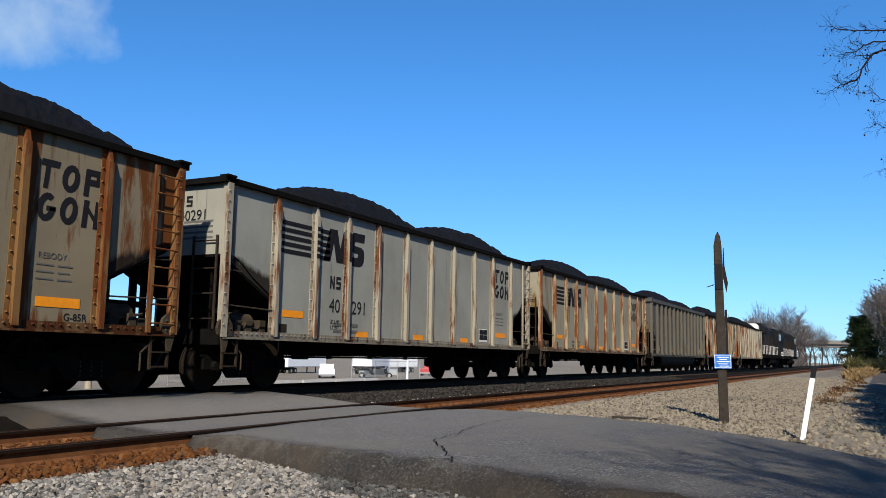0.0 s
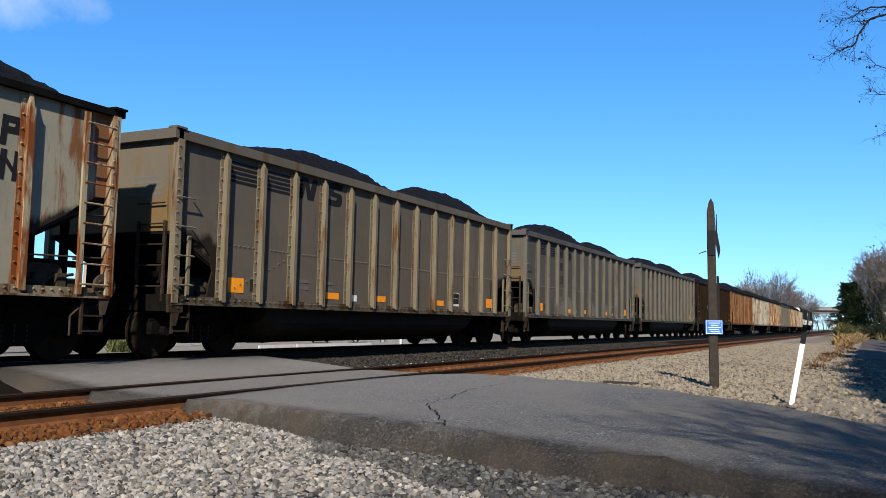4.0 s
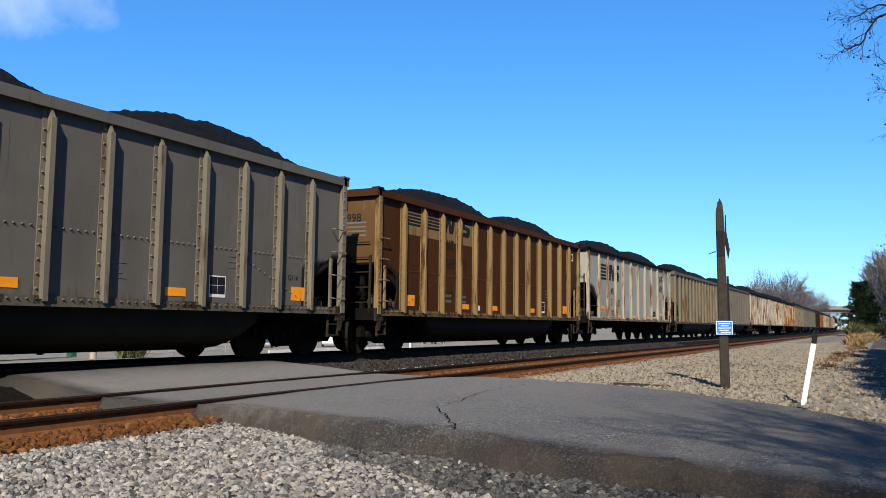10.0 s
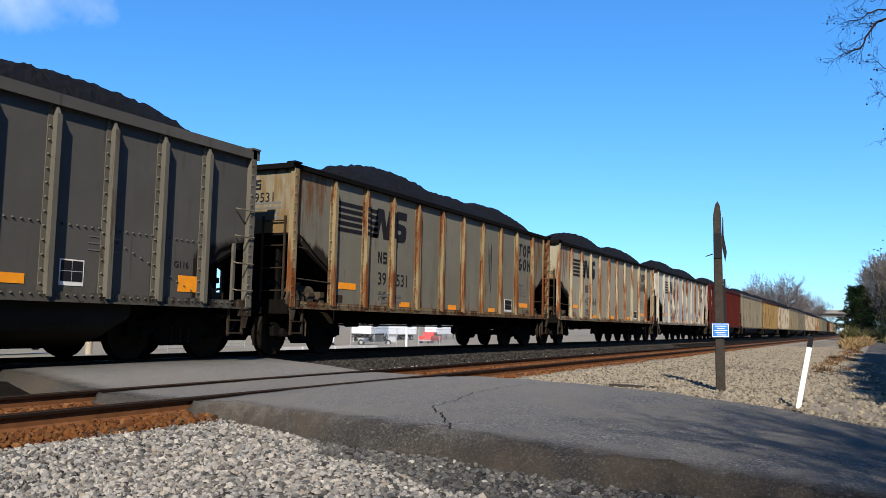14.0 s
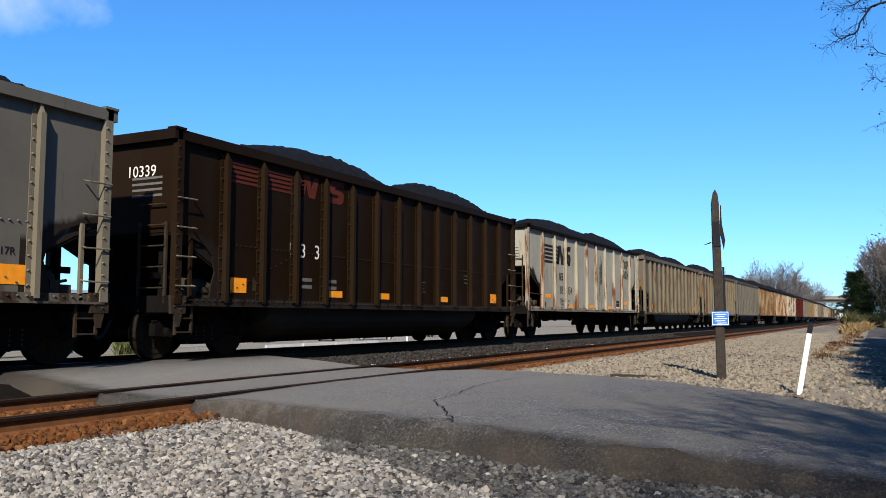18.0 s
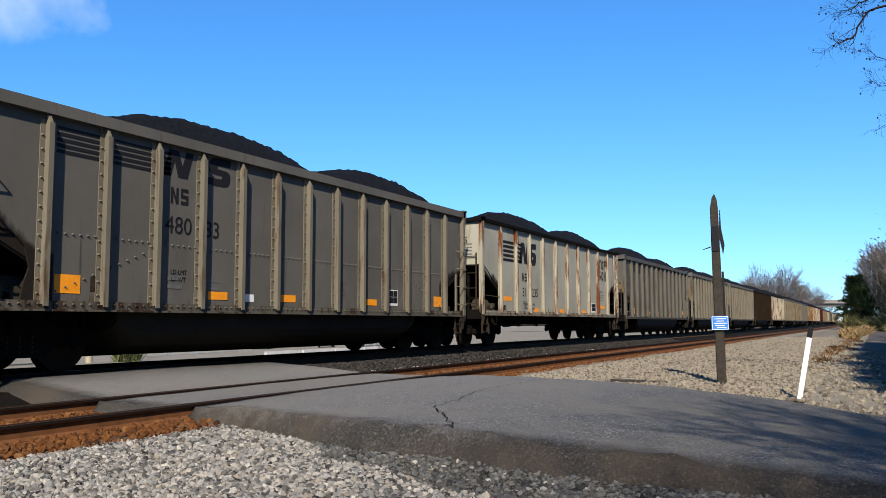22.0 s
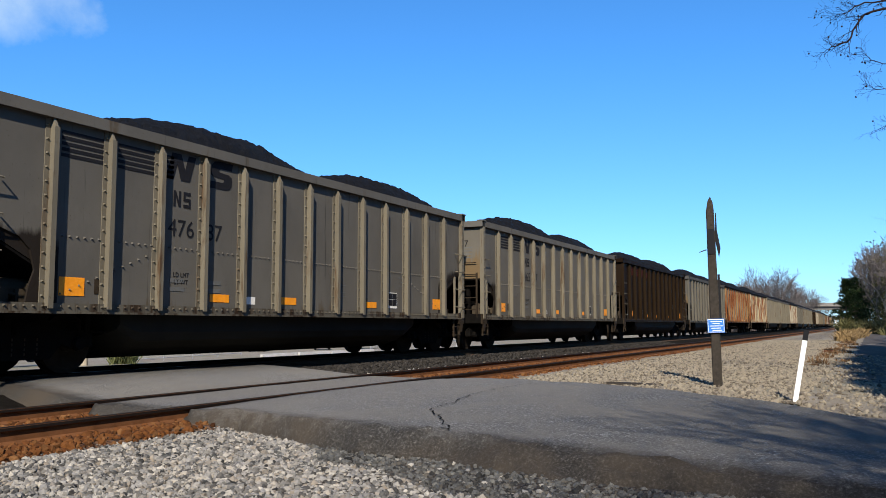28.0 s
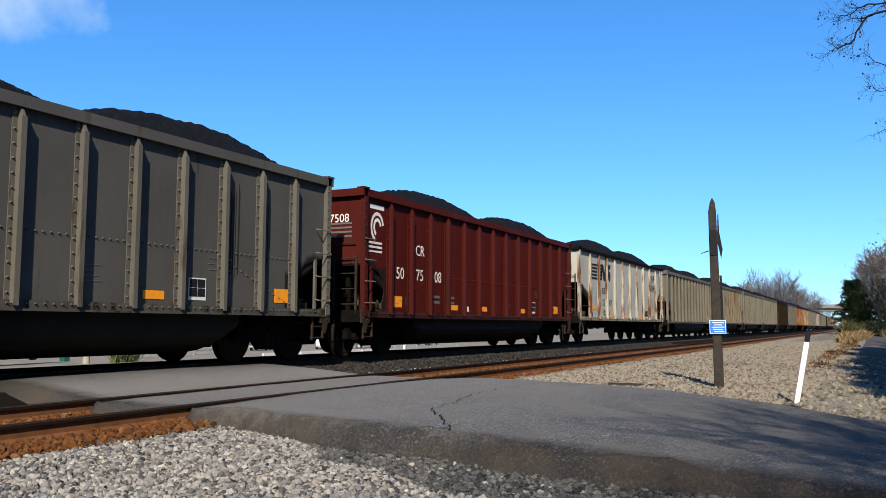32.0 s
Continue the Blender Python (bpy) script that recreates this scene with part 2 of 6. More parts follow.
MAT = dict(
    black_bed=simple("black_ballast_bed", (0.014, 0.012, 0.01), 0.95, 0, 0.5, 9.0, 0.9, 0.05, 0.02),
    soiled=stones("dirty_crushed_stone", [tuple(q * c for q, c in zip((0.36, 0.38, 0.4), k)) for k in TONES]), oily=stones("dark_ballast_stone", [tuple(0.5 * q for q in c) for c in DARK_TONES]), loose=stones("grey_crushed_stone", TONES), loose_warm=stones("tan_crushed_stone", WARM), loose_rusty=stones("rusty_ballast_stone", RUSTY),
    # gravel: dark tones that paint the shade in the gaps between loose stones
    ballast=stone_field("ballast", WARM, 17.0), ballast_rusty=stone_field("rusty_ballast", RUSTY, 16.0), gravel=stone_field("gap_shade_stone", DARK_TONES, 40.0),
    rail=simple("rusty_rail", (0.125, 0.052, 0.021), 0.8, 0.0, 0.5, 5.0), rail_top=simple("worn_rail_head", (0.012, 0.008, 0.006), 0.7, 0.0, 0.4, 9.0),
    tie=simple("creosote_wood", (0.07, 0.045, 0.032), 0.9, 0, 0.5, 12.0, 0.6, 0.02), coal=simple("coal", (0.0062, 0.0062, 0.007), 0.75, 0, 0.5, 7.0, 1.0, 0.05),
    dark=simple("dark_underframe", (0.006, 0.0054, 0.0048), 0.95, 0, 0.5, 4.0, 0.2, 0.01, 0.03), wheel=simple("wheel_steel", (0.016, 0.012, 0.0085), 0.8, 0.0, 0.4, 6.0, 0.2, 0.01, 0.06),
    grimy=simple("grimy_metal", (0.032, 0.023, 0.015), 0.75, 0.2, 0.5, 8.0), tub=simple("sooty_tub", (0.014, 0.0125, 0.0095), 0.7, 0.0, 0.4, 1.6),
    gear=simple("dusty_brake_gear", (0.045, 0.035, 0.024), 0.85, 0, 0.5, 5.0),
    yellow=simple("amber_reflector", (0.76, 0.26, 0.007), 0.5, 0, 0.2, 9.0), black=simple("black_stencil", (0.012, 0.012, 0.014), 0.7, 0, 0.2),
    white=simple("white_stencil", (0.62, 0.6, 0.55), 0.7, 0, 0.25), grey_mark=simple("grey_stencil", (0.1, 0.1, 0.095), 0.7, 0, 0.2),
    wood=simple("weathered_post", (0.038, 0.032, 0.026), 0.9, 0, 0.5, 14.0, 0.6, 0.02), blue=simple("blue_sign", (0.01, 0.14, 0.5), 0.45, 0, 0.1),
    plastic=simple("white_marker", (0.8, 0.8, 0.78), 0.5, 0, 0.08), concrete=simple("concrete", (0.42, 0.4, 0.37), 0.9, 0, 0.25, 2.0),
    bark=simple("bark", (0.06, 0.046, 0.036), 0.95, 0, 0.4, 9.0, 0.7, 0.03), twig=simple("twig", (0.055, 0.04, 0.034), 0.95, 0, 0.3, 3.0),
    pale_bark=simple("pale_bark", (0.2, 0.17, 0.135), 0.95, 0, 0.4, 3.0), weed=simple("brown_weed", (0.12, 0.07, 0.035), 0.9, 0, 0.4, 2.0),
    needles=simple("pine_needles", (0.02, 0.034, 0.012), 0.8, 0, 0.6, 0.8), brush=simple("dry_grass", (0.21, 0.14, 0.065), 0.9, 0, 0.4, 2.0),
    leaf=simple("olive_leaf", (0.085, 0.08, 0.032), 0.85, 0, 0.5, 1.0), haze_wood=simple("far_bare_wood", (0.105, 0.092, 0.088), 0.95, 0, 0.35, 0.4),
    shrub=simple("grey_green_shrub", (0.14, 0.15, 0.06), 0.9, 0, 0.4, 3.0),
    red_box=simple("red_container", (0.42, 0.05, 0.03), 0.6, 0, 0.2, 2.0), trailer=simple("white_trailer", (0.78, 0.78, 0.76), 0.5, 0, 0.08, 2.0),
    green=simple("dark_green_bin", (0.015, 0.08, 0.05), 0.6, 0, 0.2), orange=simple("orange_barrel", (0.7, 0.1, 0.03), 0.55, 0, 0.1),
    rubber=simple("rubber", (0.02, 0.02, 0.02), 0.85), glass=simple("dark_glass", (0.03, 0.035, 0.04), 0.1, 0, 0.1, 2.0, 0.0),
    silver=simple("galvanised", (0.35, 0.35, 0.34), 0.5, 0.5, 0.2), siding=simple("pale_siding", (0.7, 0.7, 0.68), 0.7, 0, 0.1, 1.0),
)


def asphalt(name, dusty, lip):
    """Worn asphalt; its ragged edge at x = lip is dark and crumbled, with rusty dirt near the rails."""
    m, t, b = material(name)
    v = coords(t)
    fine, mid, big = grain(t, v, 38, 6, 0.8), grain(t, v, 5, 7, 0.7), grain(t, v, 0.6, 6, 0.55, 0.6)
    col = ramp(t, fine, ((0.40, (0.024, 0.024, 0.024)), (0.5, (0.075, 0.074, 0.073)), (0.58, (0.2, 0.197, 0.19)), (0.65, (0.5, 0.49, 0.47))))
    col = mix(t, ramp(t, big, ((0.38, shade(0.0)), (0.62, shade(0.75 * dusty)))), col, (0.115, 0.106, 0.092))
    col = mix(t, ramp(t, mid, ((0.5, shade(0)), (0.7, shade(0.45)))), col, (0.042, 0.041, 0.04))
    sep = t.nodes.new("ShaderNodeSeparateXYZ")
    t.links.new(v, sep.inputs[0])
    dust = t.nodes.new("ShaderNodeMapRange")
    dust.inputs[1].default_value, dust.inputs[2].default_value, dust.inputs[3].default_value, dust.inputs[4].default_value = 1.8, 5.6, 0.0, 0.45
    t.links.new(calc(t, "MULTIPLY_ADD", big, 2.0, calc(t, "SUBTRACT", sep.outputs["Y"], 1.0)), dust.inputs[0])
    col = mix(t, dust.outputs[0], col, (0.19, 0.178, 0.16))
    skew = calc(t, "MULTIPLY_ADD", sep.outputs["Y"], -0.14, sep.outputs["X"])
    span = t.nodes.new("ShaderNodeMapRange")
    span.inputs[1].default_value, span.inputs[2].default_value, span.inputs[3].default_value, span.inputs[4].default_value = lip + 0.25, lip + 0.62, 0.9, 0.0
    t.links.new(calc(t, "MULTIPLY_ADD", mid, 0.7, skew), span.inputs[0])
    worn = mix(t, 1.0, col, mix(t, ramp(t, big, ((0.4, shade(0)), (0.6, shade(1)))), (0.22, 0.21, 0.2), (0.3, 0.25, 0.2)), "MULTIPLY")
    col = mix(t, span.outputs[0], col, worn)
    t.links.new(col, b.inputs["Base Color"])
    b.inputs["Roughness"].default_value = 0.9
    b.inputs["Specular IOR Level"].default_value = 0.15
    bump(t, b, mix(t, 0.35, fine, mid), 0.8, 0.03)
    return m


def earth():
    m, t, b = material("dry_earth_and_grass")
    v = coords(t)
    a, c, e = grain(t, v, 0.09, 8, 0.6), grain(t, v, 1.8, 8, 0.65), grain(t, v, 28, 5, 0.7)
    col = ramp(t, a, ((0.3, (0.15, 0.115, 0.075)), (0.5, (0.2, 0.175, 0.14)), (0.7, (0.14, 0.13, 0.07))))
    col = mix(t, ramp(t, c, ((0.4, shade(0)), (0.7, shade(0.6)))), col, (0.12, 0.095, 0.065))
    col = mix(t, ramp(t, e, ((0.45, shade(0)), (0.75, shade(0.5)))), col, (0.36, 0.32, 0.26))
    t.links.new(col, b.inputs["Base Color"])
    b.inputs["Roughness"].default_value = 0.95
    b.inputs["Specular IOR Level"].default_value = 0.1
    bump(t, b, e, 0.6, 0.04)
    return m


MAT["asphalt"], MAT["panel"], MAT["earth"] = asphalt("worn_asphalt", 1.0, 6.45), asphalt("dusty_asphalt", 1.3, 6.4), earth()
PAINT = {}
for name, panel, rib, rust, tone, grime in (
    ("dun", (0.172, 0.158, 0.13), (0.24, 0.185, 0.1), 0.45, (0.09, 0.036, 0.015), 0.7), ("chalk", (0.41, 0.4, 0.375), (0.42, 0.39, 0.31), 0.34, (0.085, 0.032, 0.014), 0.4),
    ("white", (0.34, 0.325, 0.285), (0.36, 0.325, 0.245), 0.32, (0.085, 0.032, 0.014), 0.5), ("cream", (0.29, 0.27, 0.22), (0.35, 0.295, 0.19), 0.48, (0.11, 0.04, 0.016), 0.5),
    ("burnt", (0.235, 0.195, 0.14), (0.21, 0.115, 0.045), 0.72, (0.085, 0.03, 0.012), 0.6), ("rusty", (0.30, 0.25, 0.18), (0.26, 0.16, 0.07), 0.64, (0.11, 0.038, 0.015), 0.5), ("pale", (0.30, 0.30, 0.28), (0.34, 0.31, 0.24), 0.24, (0.09, 0.036, 0.016), 0.45),
    ("grey", (0.115, 0.11, 0.097), (0.162, 0.142, 0.104), 0.26, (0.05, 0.032, 0.02), 0.7), ("warm", (0.112, 0.1, 0.081), (0.17, 0.143, 0.097), 0.4, (0.065, 0.037, 0.018), 0.7),
    ("dark", (0.083, 0.081, 0.074), (0.118, 0.108, 0.086), 0.2, (0.035, 0.025, 0.018), 0.55), ("brown", (0.0115, 0.0054, 0.0017), (0.0165, 0.0088, 0.003), 0.22, (0.013, 0.006, 0.004), 0.4),
    ("orange", (0.058, 0.021, 0.007), (0.22, 0.145, 0.06), 0.3, (0.03, 0.012, 0.006), 0.4), ("red", (0.072, 0.0078, 0.0045), (0.062, 0.009, 0.0065), 0.3, (0.022, 0.007, 0.005), 0.4), ("black", (0.012, 0.012, 0.013), (0.012, 0.012, 0.013), 0.05, (0.04, 0.025, 0.02), 0.2)):
    panel, rib = tuple(k * c for k, c in zip((0.85, 0.82, 0.79) if name in ("grey", "warm", "dark") else (0.83, 0.838, 0.775), panel)), tuple(0.84 * c for c in rib)
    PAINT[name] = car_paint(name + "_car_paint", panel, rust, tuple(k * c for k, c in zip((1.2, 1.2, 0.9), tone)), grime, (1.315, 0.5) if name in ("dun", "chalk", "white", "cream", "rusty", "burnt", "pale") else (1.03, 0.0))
    PAINT[name + "_rib"] = car_paint(name + "_rib_paint", rib, min(1.0, rust + (0.46 if name in ("dun", "chalk", "white", "cream", "rusty", "burnt", "pale") else 0.22)), tuple(k * c for k, c in zip((1.25, 1.1, 0.9), tone)), grime)
    PAINT[name + "_sill"] = car_paint(name + "_sill_paint", tuple(0.6 * a + 0.01 for a in rib), min(1.0, rust + 0.45), tuple(0.6 * c for c in tone), 0.8)
    PAINT[name + "_end"] = car_paint(name + "_end_paint", tuple(0.7 * a + 0.3 * b for a, b in zip(panel, rib)), min(1.0, rust + 0.06), (0.13, 0.082, 0.034) if name != "brown" else tone, grime, None, name in ("grey", "warm", "dark", "cream", "rusty", "burnt", "dun"))


# ---- shapes ----
class Shape:
    def __init__(self):
        self.v, self.f = [], []

    def add(self, verts, faces):
        n = len(self.v)
        self.v += [tuple(p) for p in verts]
        self.f += [tuple(i + n for i in f) for f in faces]
        return self

    def box(self, x0, x1, y0, y1, z0, z1, c=0.0):
        """A box, its upright edges cut by c."""
        if c <= 0:
            return self.prism([(x0, y0), (x1, y0), (x1, y1), (x0, y1)], z0, z1)
        return self.prism([(x0 + c, y0), (x1 - c, y0), (x1, y0 + c), (x1, y1 - c), (x1 - c, y1), (x0 + c, y1), (x0, y1 - c), (x0, y0 + c)], z0, z1)

    def prism(self, outline, z0, z1, turn=None):
        """An outline in two axes swept along the third; turn maps (a, b, h) to x, y, z."""
        n = len(outline)
        turn = turn or (lambda a, b, h: (a, b, h))
        pts = [turn(a, b, z0) for a, b in outline] + [turn(a, b, z1) for a, b in outline]
        faces = [tuple(range(n - 1, -1, -1)), tuple(range(n, 2 * n))] + [(i, (i + 1) % n, n + (i + 1) % n, n + i) for i in range(n)]
        return self.add(pts, faces)

    def tube(self, p, q, r0, r1=None, n=8):
        r1 = r0 if r1 is None else r1
        p, q = Vector(p), Vector(q)
        w = (q - p).normalized()
        u = w.orthogonal().normalized()
        s = w.cross(u)
        pts = [c + (u * math.cos(k * math.tau / n) + s * math.sin(k * math.tau / n)) * r for c, r in ((p, r0), (q, r1)) for k in range(n)]
        return self.add(pts, [tuple(range(n - 1, -1, -1)), tuple(range(n, 2 * n))] + [(i, (i + 1) % n, n + (i + 1) % n, n + i) for i in range(n)])

    def mesh(self, name, mat):
        me = bpy.data.meshes.new(name)
        me.from_pydata(self.v, [], self.f)
        me.validate()
        bm = bmesh.new()
        bm.from_mesh(me)
        if len(self.f) < 20000:
            bmesh.ops.recalc_face_normals(bm, faces=bm.faces)
        bm.to_mesh(me)
        bm.free()
        me.materials.append(mat)
        return me


def part(name, shape, mat, parent=None, label="", at=None):
    ob = new(name, shape.mesh(name, mat) if isinstance(shape, Shape) else shape)
    ob.parent = parent
    if at is not None:
        ob.matrix_basis = at
    return tagged(ob, label)


def smooth(ob):
    for p in ob.data.polygons:
        p.use_smooth = True
    return ob


def xz(a, b, h):
    return (a, h, b)


def yz(a, b, h):
    return (h, a, b)


RADIUS = 14000.0


def bend(x):
    """How far the railway has swung away at x."""
    return max(0.0, x - 40.0) ** 2 / (2 * RADIUS)


def swing(x):
    return math.degrees(max(0.0, x - 40.0) / RADIUS)


LETTERS = {}


def letter_mesh(text, height):
    """Flat letters as a mesh, made once for each text."""
    cu = bpy.data.curves.new("letters", "FONT")
    cu.body, cu.align_x, cu.size, cu.extrude, cu.resolution_u = text, "CENTER", height * 1.38, 0.001, 3
    tmp = bpy.data.objects.new("letters", cu)
    scene.collection.objects.link(tmp)
    me = bpy.data.meshes.new_from_object(tmp.evaluated_get(bpy.context.evaluated_depsgraph_get()))
    bpy.data.objects.remove(tmp)
    me.materials.clear()
    return me


def lettering(name, text, height, mat, parent, x, y, z, label=""):
    """Letters on the side that faces -y."""
    me = LETTERS[text, height].copy()
    me.materials.append(mat)
    return part(name, me, None, parent, label, pose(x, y, z, 90, 0, 0))


def scatter(name, count, spots, low, high, mat, label, category, seed, sink=0.3):
    """Loose broken stones; spots(rng, count) gives their x, y, z."""
    rng = np.random.default_rng(seed)
    g = (1 + 5 ** 0.5) / 2
    v = np.array([(-1, g, 0), (1, g, 0), (-1, -g, 0), (1, -g, 0), (0, -1, g), (0, 1, g), (0, -1, -g), (0, 1, -g), (g, 0, -1), (g, 0, 1), (-g, 0, -1), (-g, 0, 1)]) / 1.9
    f = np.array([(0, 11, 5), (0, 5, 1), (0, 1, 7), (0, 7, 10), (0, 10, 11), (1, 5, 9), (5, 11, 4), (11, 10, 2), (10, 7, 6), (7, 1, 8), (3, 9, 4), (3, 4, 2), (3, 2, 6), (3, 6, 8), (3, 8, 9), (4, 9, 5), (2, 4, 11), (6, 2, 10), (8, 6, 7), (9, 8, 1)])
    at = spots(rng, count)
    count = len(at)
    size = low + (high - low) * rng.random(count) ** 1.8
    stretch = rng.uniform(0.65, 1.25, (count, 1, 3))
    ang = rng.uniform(0, math.tau, (count, 3))
    pts = v[None] * (1 + rng.uniform(-0.28, 0.28, (count, 12, 1))) * stretch * size[:, None, None]
    for k, (a, b) in enumerate(((0, 1), (1, 2), (0, 2))):
        c, s = np.cos(ang[:, k])[:, None], np.sin(ang[:, k])[:, None]
        pa, pb = pts[:, :, a].copy(), pts[:, :, b].copy()
        pts[:, :, a], pts[:, :, b] = c * pa - s * pb, s * pa + c * pb
    pts += at[:, None, :]
    pts[:, :, 2] += (size * (1 - 2 * sink) * 0.5)[:, None]
    faces = (f[None] + 12 * np.arange(count)[:, None, None]).reshape(-1, 3)
    me = bpy.data.meshes.new(name)
    me.vertices.add(count * 12)
    me.vertices.foreach_set("co", pts.reshape(-1).astype(np.float32))
    me.loops.add(len(faces) * 3)
    me.loops.foreach_set("vertex_index", faces.reshape(-1).astype(np.int32))
    me.polygons.add(len(faces))
    me.polygons.foreach_set("loop_start", np.arange(0, len(faces) * 3, 3, dtype=np.int32))
    me.polygons.foreach_set("use_smooth", np.zeros(len(faces), dtype=bool))
    me.update(calc_edges=True)
    me.validate()
    me.materials.append(mat)
    return tagged(new(name, me), label, category, kind="stuff")


# ---- ground, railway, crossing ----
def ground_height(x, y):
    lift = min(1.0, max(0.0, (x - 11.0) / 2.5))
    base = float(np.interp(y, [-30, -4, 0, 5.0, 6.3, 9, 14, 18, 36, 48, 60, 90], [-0.6, -0.52, -0.47, -0.46, -0.4, -0.5, -0.62, -0.8, -1.72, -1.74, -2.36, -2.62]))
    return base + lift * float(np.interp(y, [-1.6, 0.7, 3.0, 6.0, 8.5], [0, 0.15, 0.19, 0.1, 0]))


def axis(near, step, far):
    a = list(np.arange(near[0], near[1] + step, step))
    lo, hi = [], []
    d = step
    while (lo[-1] if lo else near[0]) > -far:
        d *= 1.6
        lo.append((lo[-1] if lo else near[0]) - d)
    d = step
    while (hi[-1] if hi else near[1]) < far:
        d *= 1.6
        hi.append((hi[-1] if hi else near[1]) + d)
    return lo[::-1] + a + hi


def sheet(name, xs, ys, height, mat):
    s = Shape()
    pts = [(x, y, height(x, y)) for x in xs for y in ys]
    n = len(ys)
    s.add(pts, [(i * n + j, (i + 1) * n + j, (i + 1) * n + j + 1, i * n + j + 1) for i in range(len(xs) - 1) for j in range(n - 1)])
    return smooth(part(name, s, mat))


def rough(x, y, size, amount):
    return amount * noise.noise(Vector((x * size, y * size, 3.7)))


ground = sheet("ground", axis((-14, 60), 0.5, 4000), axis((-8, 22), 0.5, 4000), lambda x, y: ground_height(x, y) + rough(x, y, 0.7, 0.02), MAT["earth"])
tagged(ground, "dry brown earth with sparse winter grass", "ground", kind="structure")

ALONG = [-60, -30, -12, 0, 6, 12, 20, 30, 40] + list(range(60, 1001, 20))


def sweep(name, section, mat, along=None, label="", category="", parent=None):
    """A section (y, z) carried along the railway."""
    s, n = Shape(), len(section)
    along = along or ALONG
    pts = [(x, y + bend(x), z) for x in along for y, z in section]
    s.add(pts, [(i * n + j, i * n + (j + 1) % n, (i + 1) * n + (j + 1) % n, (i + 1) * n + j) for i in range(len(along) - 1) for j in range(n)])
    ob = part(name, s, mat, parent)
    if parent is None:
        tagged(ob, label, category, kind="structure")
    return ob


NEAR_Y, MAIN_Y = 7.73, 11.82
NEAR_Z, MAIN_Z = -0.18, 0.0
sweep("ballast_bed", [(6.2, -0.6), (6.25, -0.42), (6.45, -0.35), (9.0, -0.345), (9.5, -0.34), (10.3, -0.2), (13.2, -0.2), (14.0, -0.6), (14.0, -0.9), (6.2, -0.9)], MAT["ballast_rusty"], None,
      "rust-stained crushed stone ballast under both tracks", "ballast")
sweep("ballast_shoulder", [(1.9, -0.33), (3.2, -0.27), (5.2, -0.3), (6.05, -0.37), (6.05, -0.7), (1.9, -0.7)], MAT["ballast"], [13.4, 14, 16, 20, 30, 40] + list(range(60, 1001, 20)),
      "pale tan ballast shoulder along the track", "ballast")


sweep("main_ballast", [(9.5, -0.36), (9.62, -0.31), (10.35, -0.188), (13.15, -0.188), (13.3, -0.26)], MAT["black_bed"], None, "black ballast under the main track", "ballast")


def rail_section(y, z):
    h = [(-0.07, -0.17), (0.07, -0.17), (0.07, -0.155), (0.012, -0.13), (0.01, -0.045), (0.037, -0.035), (0.037, -0.004), (-0.037, -0.004), (-0.037, -0.035), (-0.01, -0.045), (-0.012, -0.13), (-0.07, -0.155)]
    return [(y + a, z + b) for a, b in h]


TRACKS = []
for name, cy, cz in (("siding_track", NEAR_Y, NEAR_Z), ("main_track", MAIN_Y, MAIN_Z)):
    track = tagged(new(name), "rusty steel rails on dark wooden ties", "railway track", kind="structure")
    TRACKS.append(track)
    for side in (-0.7525, 0.7525):
        sweep("rail", rail_section(cy + side, cz), MAT["rail" if name == "siding_track" else "grimy"], None, parent=track)
        sweep("rail_head", [(cy + side - 0.039, cz - 0.034), (cy + side + 0.039, cz - 0.034), (cy + side + 0.039, cz - 0.008), (cy + side + 0.03, cz), (cy + side - 0.03, cz), (cy + side - 0.039, cz - 0.008)], MAT["rail_top"], None, parent=track)

# crossing: asphalt in strips between the rails, with a worn edge
LEFT_LIP, LEFT_TOE = 7.05, 6.6


def road_lip(y):
    return float(np.interp(y, [-2, 1, 2.3, 3.5, 4.2, 4.75, 5.5, 6.3, 7, 8.2, 9.5, 10.6], [6.4, 6.5, 6.72, 6.98, 7.08, 7.08, 7.2, 7.4, 7.42, 7.3, 7.6, 7.85]))


def road_toe(y):
    return min(road_lip(y) - 0.1, float(np.interp(y, [-2, 1, 2.2, 3.4, 4.3, 5.5, 6.1, 7, 8.2, 9.5, 10.6], [5.9, 6.1, 6.25, 6.65, 6.8, 7.08, 7.2, 7.2, 7.1, 7.3, 7.5])))


def road_right(y):
    return float(np.interp(y, [-14, -6, -2, 0, 1, 3, 5, 7, 16], [9.5, 9.6, 10.2, 11.3, 12.5, 13.7, 14.1, 14.1, 14.1]))


def road_height(y):
    return float(np.interp(y, [-14, -3, 0, 2, 4, 6.3, 6.8, 8.6, 9.2, 10.7, 10.95, 11.2, 12.6, 14.4, 18], [-0.5, -0.42, -0.345, -0.27, -0.215, -0.185, -0.222, -0.208, -0.165, -0.012, -0.03, -0.08, -0.09, -0.4, -0.8]))


